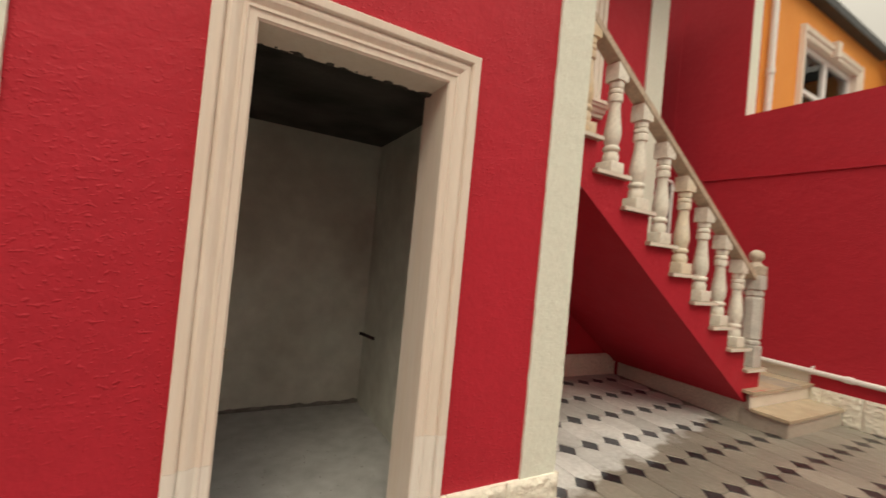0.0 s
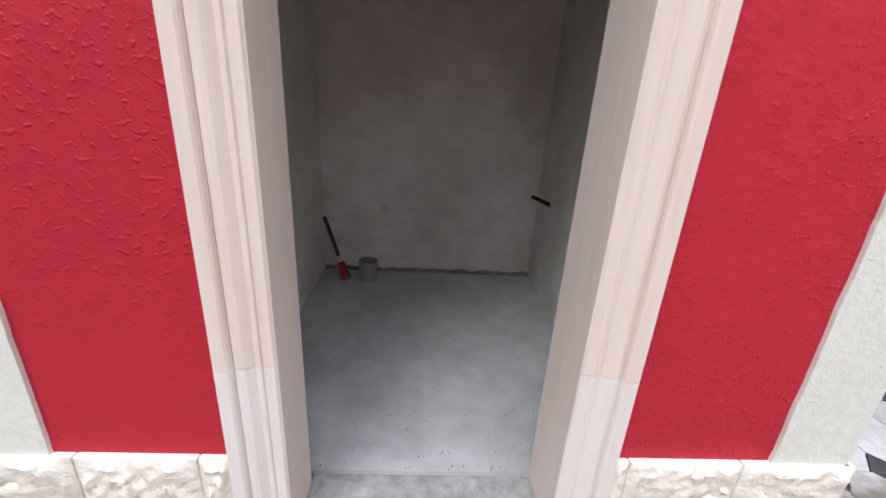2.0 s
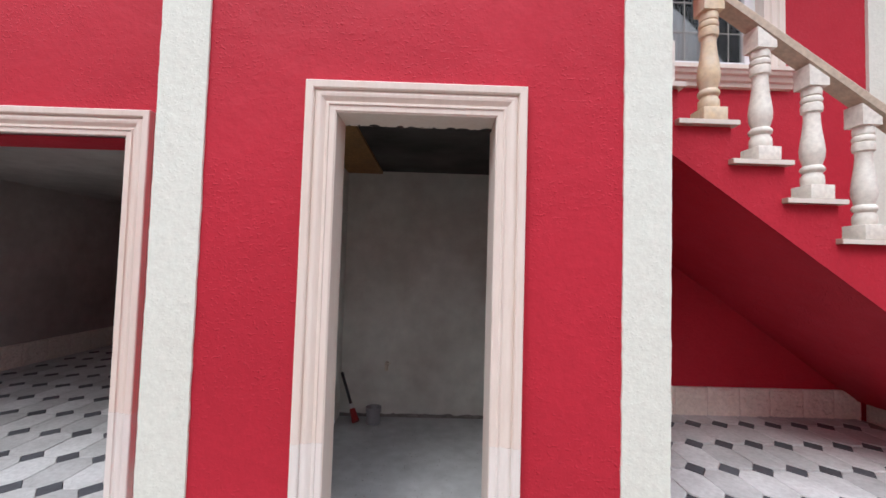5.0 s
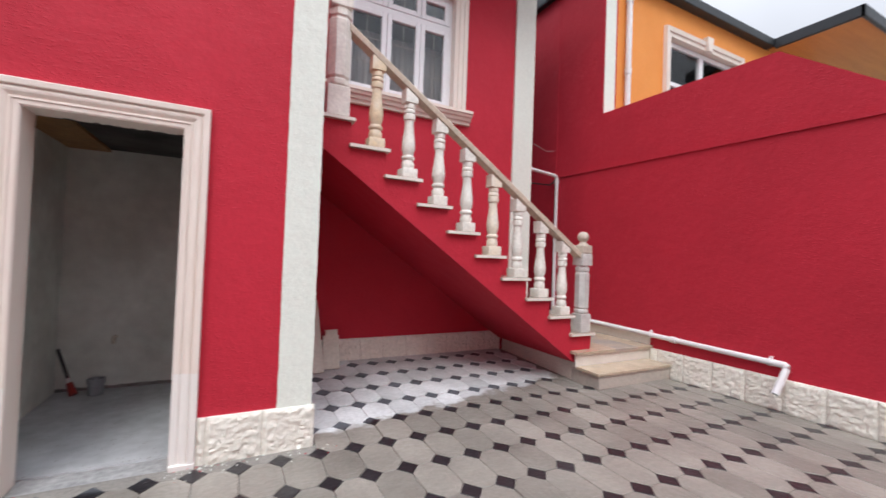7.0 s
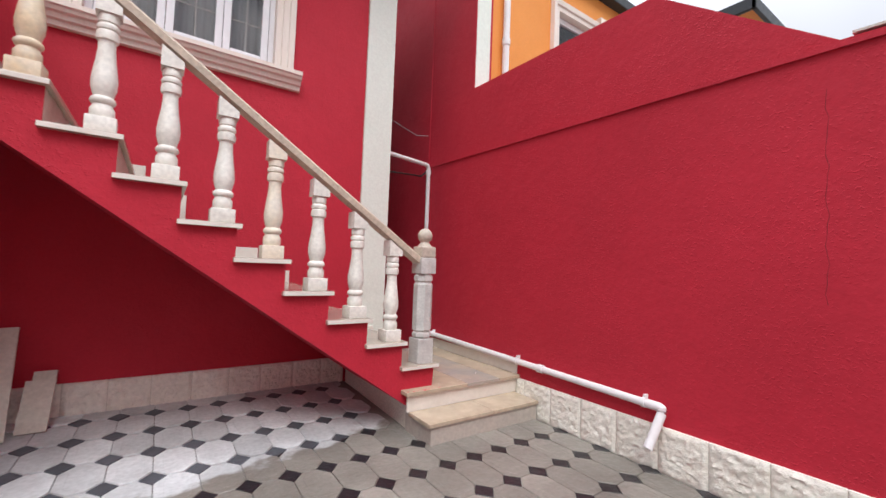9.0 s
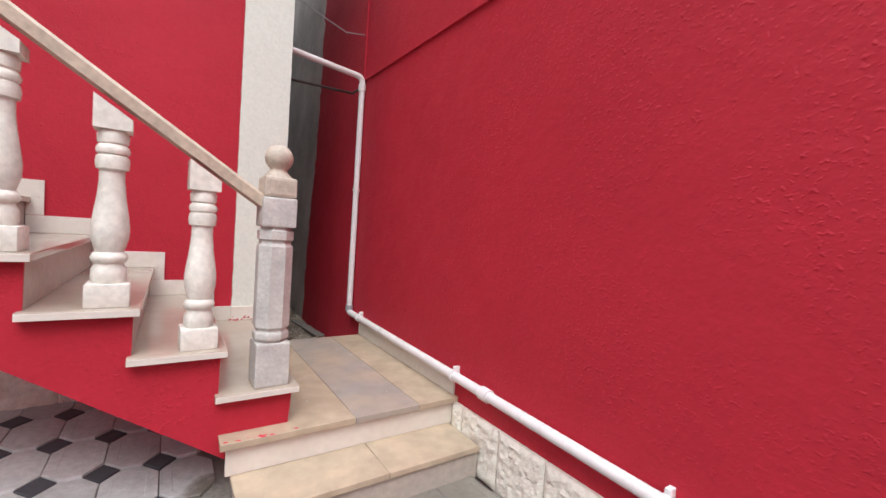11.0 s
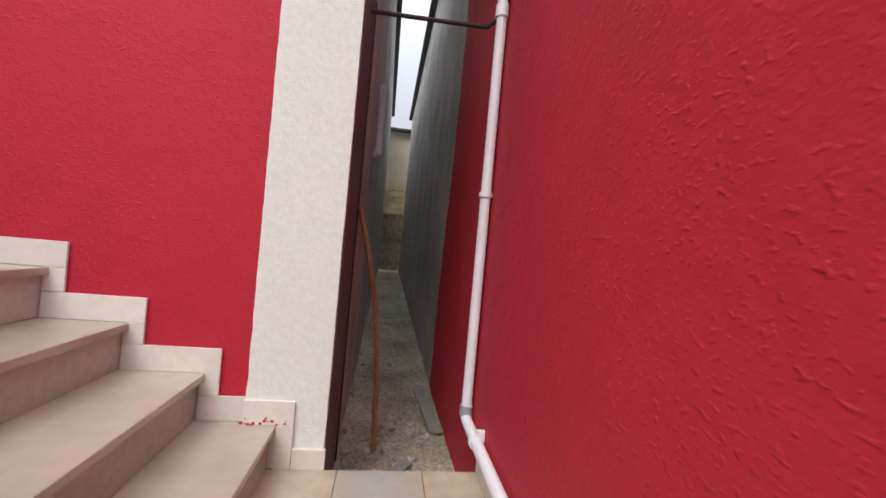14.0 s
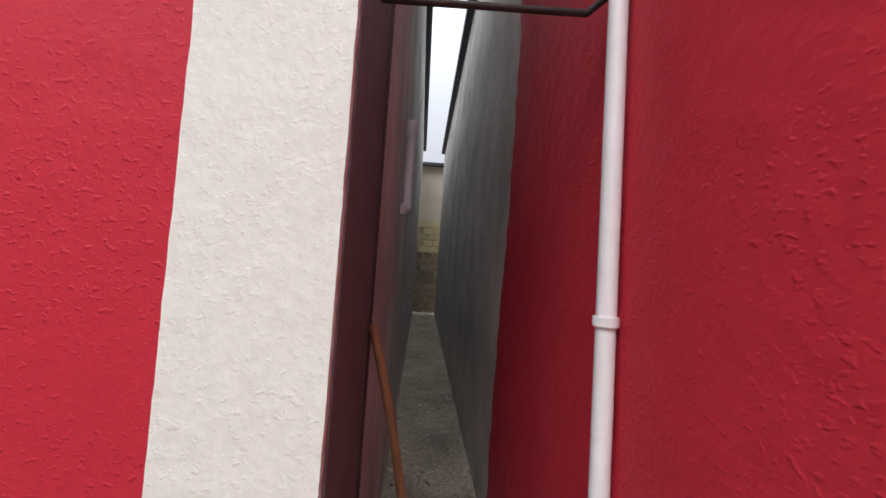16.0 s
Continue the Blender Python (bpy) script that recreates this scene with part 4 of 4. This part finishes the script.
def newel(m, k, material, label, ball):
    """Foot block, eight-sided shaft with ring grooves, head block, cap and ball."""
    q = 0.0715 * k
    w = q / 0.068
    oct_r = lambda r: r * w / math.cos(math.pi / 8) * 0.985
    post = part("newel_post", lathe(bmesh.new(), [(0.19 * k, oct_r(0.058)), (0.20 * k, oct_r(0.056)), (0.206 * k, oct_r(0.067)), (0.212 * k, oct_r(0.069)), (0.232 * k, oct_r(0.069)), (0.238 * k, oct_r(0.067)), (0.244 * k, oct_r(0.058)), (0.25 * k, oct_r(0.058)),
              (0.262 * k, oct_r(0.069)), (0.62 * k, oct_r(0.069)), (0.634 * k, oct_r(0.060)), (0.645 * k, oct_r(0.060)), (0.652 * k, oct_r(0.069)), (0.688 * k, oct_r(0.069)), (0.695 * k, oct_r(0.057)), (0.71 * k, oct_r(0.057))], 8, phase=math.pi / 8), material, rail_t, label)
    post.matrix_basis = m
    part("foot_block", one_box(-q, q, -q, q, 0, 0.195 * k, bevel=0.009), material, post)
    part("head_block", one_box(-q, q, -q, q, 0.706 * k, 0.835 * k, bevel=0.009), material, post)
    part("cap", one_box(-q + 0.003, q - 0.003, -q + 0.003, q - 0.003, 0.8355 * k, 0.925 * k, bevel=0.014), NEWELCAP if ball else material, post, "yellowish weathered cap" if ball else "")
    if ball:
        rows = [(0.920, 0.064), (0.93, 0.058), (0.945, 0.045), (0.955, 0.036), (0.962, 0.035)]
        c, r = 1.012, 0.060
        for i in range(1, 14):
            a = math.pi * i / 14
            if c - r * math.cos(a) > 0.964:
                rows.append((c - r * math.cos(a), r * math.sin(a)))
        part("ball", lathe(bmesh.new(), rows, 24), NEWELCAP, post, "carved stone ball", smooth=True)


newel(pose(TX(3) - 0.117, BY - 0.006, TZ(3), 0, 0, 2), 1.0, NEWEL, "weathered grey stone newel with a ball", True)
newel(pose(TX(12) - 0.13, BY + 0.01, TZ(12), 0, 0, -2), 1.22, MARBLE, "thick pale stone post at the stair head", False)
rb = bmesh.new()
xa, xb = TX(12) - 0.06, TX(3) - 0.17
za = TZ(12) + BH + 0.039 - (xa - (TX(12) - 0.105)) * 0.68
zb = za - (xb - xa) * 0.6797
sect = [(-0.052, -0.030), (0.052, -0.030), (0.055, 0.016), (0.046, 0.030), (-0.046, 0.030), (-0.055, 0.016)]
ra = [rb.verts.new((xa, BY + p, za + q)) for p, q in sect]
re = [rb.verts.new((xb, BY + p, zb + q)) for p, q in sect]
for i in range(6):
    rb.faces.new((ra[i], ra[(i + 1) % 6], re[(i + 1) % 6], re[i]))
rb.faces.new(ra)
rb.faces.new(re)
part("handrail", rb, RAIL, rail_t, "pale stone handrail")

# ---- drain pipe on the boundary wall ----
PX = RX - 0.036
pipe = thing("drain_pipe", "white plastic drain pipe clipped to the red wall", "drain pipe")
P1, P2, P3, P4, P5 = (4.72, 3.40, 2.58), (PX, 3.40, 2.52), (PX, 3.40, 0.468), (PX, 0.47, 0.405), (PX - 0.13, 0.50, 0.17)
part("vertical_pipe", tube(bmesh.new(), [P1] + bend(P1, P2, P3, 0.05) + bend(P2, P3, P4, 0.04)[:3], 0.025, 16), PVC, pipe, smooth=True)
part("horizontal_pipe", tube(bmesh.new(), bend(P2, P3, P4, 0.04)[2:] + [(PX, 0.55, 0.4067)], 0.026, 16), PVC, pipe, smooth=True)
part("outlet", tube(bmesh.new(), [(PX, 0.58, 0.4074)] + bend((PX, 0.58, 0.4074), P4, P5, 0.035) + [P5], 0.029, 16), PVC, pipe, smooth=True)
# Solid black plug at the outlet, standing for the shade inside it.
way = (Vector(P5) - Vector(P4)).normalized()
part("bore", tube(bmesh.new(), [Vector(P5) - way * 0.02, Vector(P5) + way * 0.0012], 0.0235, 16), BLACKPLASTIC, pipe, "black plug standing for the shade in the pipe end")
part("socket", tube(bmesh.new(), [(PX, 1.53, 0.4278), (PX, 1.47, 0.4265)], 0.034, 16), PVC, pipe, smooth=True)
part("socket", tube(bmesh.new(), [(PX, 3.40, 0.48), (PX, 3.40, 0.53)], 0.032, 16), GREYPVC, pipe, "grey sealing collar", smooth=True)
part("socket", tube(bmesh.new(), [(PX, 3.40, 2.40), (PX, 3.40, 2.46)], 0.032, 16), PVC, pipe, smooth=True)


def pipe_clip(y, z, upright):
    c = bmesh.new()
    if upright:
        lathe(c, [(z - 0.012, 0.032), (z + 0.012, 0.032)], 16, (PX, y))
        box(c, PX, RX - 0.0005, y + 0.0, y + 0.05, z - 0.010, z + 0.010, bevel=0.002)
    else:
        tube(c, [(PX, y - 0.012, z), (PX, y + 0.012, z)], 0.033, 16)
        box(c, PX, RX - 0.0005, y - 0.010, y + 0.010, z, z + 0.05, bevel=0.002)
    part("clip", c, PVC, pipe, "white pipe clip", smooth=True)


pipe_clip(3.40, 1.545, True)
pipe_clip(1.78, 0.433, False)
pipe_clip(0.60, 0.408, False)
pipe_clip(3.17, 0.463, False)

# ---- loose things ----
ck = bmesh.new()
cy = [-0.305 + 0.006 * math.sin(k * 1.3) + 0.004 * math.sin(k * 3.7) for k in range(23)]
for k in range(22):
    za, zb = 2.24 - 0.05 * k, 2.24 - 0.05 * (k + 1)
    wa, wb = (0.0008 + 0.0008 * abs(math.sin(k * 2.1 + i)) for i in (0, 2.1))
    q = [ck.verts.new((RX - d, y, z)) for d in (0.0006, -0.004) for y, z in ((cy[k] - wa, za), (cy[k] + wa, za), (cy[k + 1] + wb, zb), (cy[k + 1] - wb, zb))]
    for f in ((0, 1, 2, 3), (4, 5, 6, 7), (0, 1, 5, 4), (1, 2, 6, 5), (2, 3, 7, 6), (3, 0, 4, 7)):
        ck.faces.new([q[i] for i in f])
struct("trim_crack", ck, CRACK, "thin dark crack down the red boundary wall", "crack")
rng = random.Random(21)
for nm, material, label, count in (("plaster_crumbs", CREAM, "white plaster crumbs on the paving by the wall", 120), ("red_paint_crumbs", RED, "red paint crumbs on the paving by the wall", 40)):
    cr = bmesh.new()
    for _ in range(count):
        x = rng.choice((rng.uniform(-0.7, 0.0), rng.uniform(0.75, 1.7), rng.gauss(0.0, 0.12), rng.gauss(0.9, 0.1)))
        y = 1.365 - abs(rng.gauss(0, 0.06))
        s = rng.uniform(0.002, 0.007)
        mm = Matrix.Translation((x, y, s * 0.4)) @ Euler([rng.uniform(0, 6) for _ in range(3)]).to_matrix().to_4x4() @ Matrix.Diagonal((s, s * 0.7, s * 0.5, 1))
        bmesh.ops.create_icosphere(cr, subdivisions=1, radius=1, matrix=mm)
    tagged(mesh_object(nm, cr, material), label, "crumbs", kind="stuff")

sp = bmesh.new()
rng = random.Random(33)
for k in range(34):
    if k < 18:
        p, flat = (rng.uniform(4.36, 4.56), BW - 0.046, TZ(3) + abs(rng.gauss(0.0, 0.012)) + 0.003), (0.9, 0.12, 0.6)
    else:
        p, flat = (rng.uniform(4.20, 4.50), 1.768 + abs(rng.gauss(0, 0.012)), LAND), (1.3, 0.7, 0.12)
    r = rng.uniform(0.003, 0.011)
    bmesh.ops.create_icosphere(sp, subdivisions=1, radius=1, matrix=Matrix.Translation(p) @ Matrix.Diagonal((r * flat[0], r * flat[1], r * flat[2], 1)))
tagged(mesh_object("paint_splashes", sp, RED), "small red paint splashes on the stone steps", "paint splash", kind="stuff")

st = thing("wooden_stick", "bare wooden tool handle leaning on the passage wall", "stick")
part("handle", tube(bmesh.new(), [(4.724, 3.75, 1.46), (4.766, 3.755, 1.31), (4.808, 3.765, 1.14), (4.862, 3.79, 0.87), (4.900, 3.83, 0.49), (4.915, 3.88, 0.06)], [0.014, 0.015, 0.015, 0.016, 0.016, 0.017], 10), WOOD, st, smooth=True)
PLANKS = ((5.31, 4.08), (5.26, 4.92), 0.045), ((4.93, 3.45), (5.10, 3.72), 0.035)
for a, b, w in PLANKS:
    d = Vector((b[0] - a[0], b[1] - a[1], 0))
    ang = math.degrees(math.atan2(d.y, d.x))
    pl = mesh_object("plank", one_box(0, d.length, -w, w, 0, 0.018, bevel=0.003), PLANK)
    pl.matrix_basis = pose(a[0], a[1], 0.075, 0, 1.5, ang)
    tagged(pl, "grey weathered plank lying on the passage floor", "plank", "planks in the passage")

b1 = thing("stone_board", "two tall pale stone boards leaning together under the stairs", "stone board", pose(1.683, 2.83, 0.036, -27, -1.5, 3))
part("board", one_box(0, 0.112, 0.002, 0.02, 0, 0.762, bevel=0.003), BOARD, b1)
part("board", one_box(0.094, 0.205, -0.018, 0.001, 0, 0.758, bevel=0.003), BOARD, b1)
b2 = thing("stone_offcut", "two short pale stone offcuts leaning on the plinth", "stone board", pose(1.902, 2.955, 0.040, -27, -2, -8))
part("board", one_box(0, 0.165, 0, 0.02, 0, 0.352, bevel=0.003), BOARD, b2)
part("board", one_box(0.028, 0.156, 0.022, 0.04, 0.0, 0.42, bevel=0.003), BOARD, b2)

rng = random.Random(61)
for nm, material, label, count, (xa, xb), (ya, yb), zf in (("floor_grit", THRESHOLD, "loose grey cement grit on the storage floor", 260, (DX0 - 0.2, DX1 + 0.25), (FY + 0.2, 2.9), SF), ("landing_crumbs", PEBBLE, "small cement crumbs on the stone landing", 70, (4.3, 5.3), (1.85, 3.3), LAND)):
    cr = bmesh.new()
    for _ in range(count):
        x, y, r = rng.uniform(xa, xb), ya + (yb - ya) * rng.random() ** 1.8, rng.uniform(0.0015, 0.0045)
        mm = Matrix.Translation((x, y, zf + r * 0.3)) @ Euler([rng.uniform(0, 6) for _ in range(3)]).to_matrix().to_4x4() @ Matrix.Diagonal((r, r * 0.8, r * 0.55, 1))
        bmesh.ops.create_icosphere(cr, subdivisions=1, radius=1, matrix=mm)
    tagged(mesh_object(nm, cr, material), label, "crumbs", kind="stuff")

# storage room
stub = thing("pipe_stub", "short grey plastic drain stub standing out of the floor", "pipe", pose(0.055, 3.05, SF))
sb = bmesh.new()
lathe(sb, [(0.0, 0.055), (0.09, 0.055), (0.092, 0.062), (0.13, 0.062), (0.13, 0.053), (0.03, 0.050)], 20)
part("pipe", sb, GREYPVC, stub, smooth=True)
vt = thing("water_tap_stub", "small pale brass water connection on the cement wall", "tap", pose(0.137, 3.2, 0.425))
part("nipple", tube(bmesh.new(), [(0, 0, 0), (0, -0.035, 0), (0, -0.045, -0.01), (0, -0.045, -0.05)], 0.017), BRASS, vt, smooth=True)
part("lever", one_box(-0.006, 0.035, -0.055, -0.043, 0.004, 0.012, bevel=0.002), BRASS, vt)
hk = thing("pipe_end", "rusty pipe end sticking out of the cement wall", "pipe")
part("pipe", tube(bmesh.new(), [(1.128, 2.93, 0.55), (1.06, 3.02, 0.57), (1.05, 3.04, 0.57)], 0.012), IRON, hk, smooth=True)
tr = thing("trowel_brush", "brush with a black handle and red head leaning in the corner", "brush")
part("handle", tube(bmesh.new(), [(-0.237, 3.17, 0.345), (-0.125, 3.06, 0.105)], 0.012), BLACKPLASTIC, tr, smooth=True)
part("ferrule", tube(bmesh.new(), [(-0.132, 3.067, 0.12), (-0.112, 3.045, 0.075)], 0.016), PVC, tr, smooth=True)
part("head", tube(bmesh.new(), [(-0.117, 3.05, 0.085), (-0.075, 3.0, 0.004)], [0.022, 0.03]), REDPLASTIC, tr, smooth=True)
fm = mesh_object("formwork_board", one_box(-0.249, 0.045, FY + 0.25, 3.19, 2.045, 2.069, bevel=0.003), FORMWORK)
tagged(fm, "orange-brown wooden formwork board under the concrete ceiling", "board")

# cable end on the neighbour's wall
cb = thing("cable", "thin loose grey cable hanging between the walls", "cable")
part("wire", tube(bmesh.new(), [(4.71, 3.45, 3.02), (4.85, 3.46, 2.99), (5.0, 3.48, 2.95), (5.2, 3.5, 2.90), (RX - 0.001, 3.5, 2.93)], 0.004, 6), GREYPVC, cb)

# pipe on the passage wall
lp = thing("wall_pipe", "grey plastic pipe on the passage wall", "pipe")
part("pipe", tube(bmesh.new(), [(LX + 0.052, 5.2, 2.10), (LX + 0.052, 5.2, 2.62)], 0.03, 16), PALEPVC, lp, smooth=True)
part("elbow", tube(bmesh.new(), bend((LX + 0.052, 5.2, 2.2), (LX + 0.052, 5.2, 2.06), (LX + 0.015, 5.12, 2.05), 0.04) + [(LX + 0.02, 5.12, 2.05)], 0.035, 16), PALEPVC, lp, smooth=True)
part("socket", tube(bmesh.new(), [(LX + 0.052, 5.2, 2.58), (LX + 0.052, 5.2, 2.68)], 0.038, 16), PALEPVC, lp, smooth=True)

# ---- paving: long octagons with small black diamonds ----
PXT, PYT, X0, Y0 = 0.2205, 0.357, 0.243, 1.258
HX, HY = 0.069, 0.080
G = 0.002


def octagon_mesh():
    o = bmesh.new()
    hx, hy = PXT / 2 - G, PYT / 2 - G
    cx, cy = hx - HX + G, hy - HY + G

    def ring(s, z):
        a, b = hx - s, hy - s
        return [o.verts.new((x, y, z)) for x, y in ((a, -cy), (a, cy), (cx, b), (-cx, b), (-a, cy), (-a, -cy), (-cx, -b), (cx, -b))]

    rings = [ring(0, -0.03), ring(0, -0.003), ring(0.003, 0.0), ring(0.045, 0.0008), ring(0.05, -0.0002)]
    for a, b in zip(rings, rings[1:]):
        for i in range(8):
            o.faces.new((a[i], a[(i + 1) % 8], b[(i + 1) % 8], b[i]))
    o.faces.new(rings[-1])
    return o


def diamond_mesh():
    o = bmesh.new()

    def ring(s, z):
        return [o.verts.new((x, y, z)) for x, y in ((HX - G - s, 0), (0, HY - G - s), (-HX + G + s, 0), (0, -HY + G + s))]

    rings = [ring(0, -0.03), ring(0, -0.003), ring(0.003, -0.0005)]
    for a, b in zip(rings, rings[1:]):
        for i in range(4):
            o.faces.new((a[i], a[(i + 1) % 4], b[(i + 1) % 4], b[i]))
    o.faces.new(rings[-1])
    return o


def paved(x, y):
    if x > RX or x < -4.2 or y < -5.9:
        return False
    if y > 1.40 and -0.72 < x < 1.50:
        return y < 1.40
    if x < -0.7:
        return y < 8.9
    if x > 4.20 and y > 1.72:
        return False
    return y < BW


pave = struct("paving", one_box(-4.2, RX - 0.02, -5.9, 1.40, -0.06, -0.012), JOINT, "cement paving of long grey octagons with black diamonds", "paving")
box_under = struct("paving_bed_stairs", prism(bmesh.new(), [(1.402, -0.06), (BW - 0.02, -0.06), (BW - 0.02, 0.030), (3.1, 0.030), (1.9, -0.012), (1.402, -0.012)], "x", 1.53, 4.28), JOINT, "cement bed of the paving under the stairs", "paving")
box_gar = struct("paving_bed_garage", one_box(-4.11, -0.70, 1.402, 8.95, -0.06, -0.012), JOINT, "cement bed of the paving in the garage", "paving")
omesh = part("octagon_tile", octagon_mesh(), TILE, pave)
dmesh = part("diamond_tile", diamond_mesh(), INSET, pave)
omesh.location = (X0 + 10.5 * PXT, Y0 - 0.5 * PYT, 0)
dmesh.location = (X0 + 10 * PXT, Y0, 0)
rng = random.Random(3)
rest = {"o": [], "d": []}
for k in range(-22, 26):
    for j in range(-21, 23):
        for kind, x, y in (("o", X0 + (k + 0.5) * PXT, Y0 + (j + 0.5) * PYT), ("d", X0 + k * PXT, Y0 + j * PYT)):
            if not paved(x, y) or (kind == "o" and (k, j) == (10, -1)) or (kind == "d" and (k, j) == (10, 0)):
                continue
            dz = rng.uniform(-0.0015, 0.0015) + (0.042 * min(1, max(0, (y - 1.9) / 1.2)) if x > 1.4 else 0)
            if 0.9 < x < 5.3 and -0.2 < y < 3.2:
                t = new("octagon_tile" if kind == "o" else "diamond_tile", (omesh if kind == "o" else dmesh).data)
                t.parent = pave
                t.matrix_basis = pose(x, y, dz, rng.uniform(-0.25, 0.25), rng.uniform(-0.25, 0.25), rng.uniform(-0.5, 0.5))
            else:
                rest[kind].append((x, y, dz))
for kind, src, material, label in (("o", omesh, TILE, "long grey octagonal cement tiles"), ("d", dmesh, INSET, "small black diamond tiles")):
    vs = [tuple(v.co) for v in src.data.vertices]
    fs = [tuple(p.vertices) for p in src.data.polygons]
    allv, allf = [], []
    for x, y, dz in rest[kind]:
        base_i = len(allv)
        allv += [(vx + x, vy + y, vz + dz) for vx, vy, vz in vs]
        allf += [tuple(i + base_i for i in f) for f in fs]
    data = bpy.data.meshes.new("tiles")
    data.from_pydata(allv, [], allf)
    data.materials.append(material)
    ob = new("outer_octagon_tiles" if kind == "o" else "outer_diamond_tiles", data)
    ob.parent = pave
    tagged(ob, label, kind="stuff")
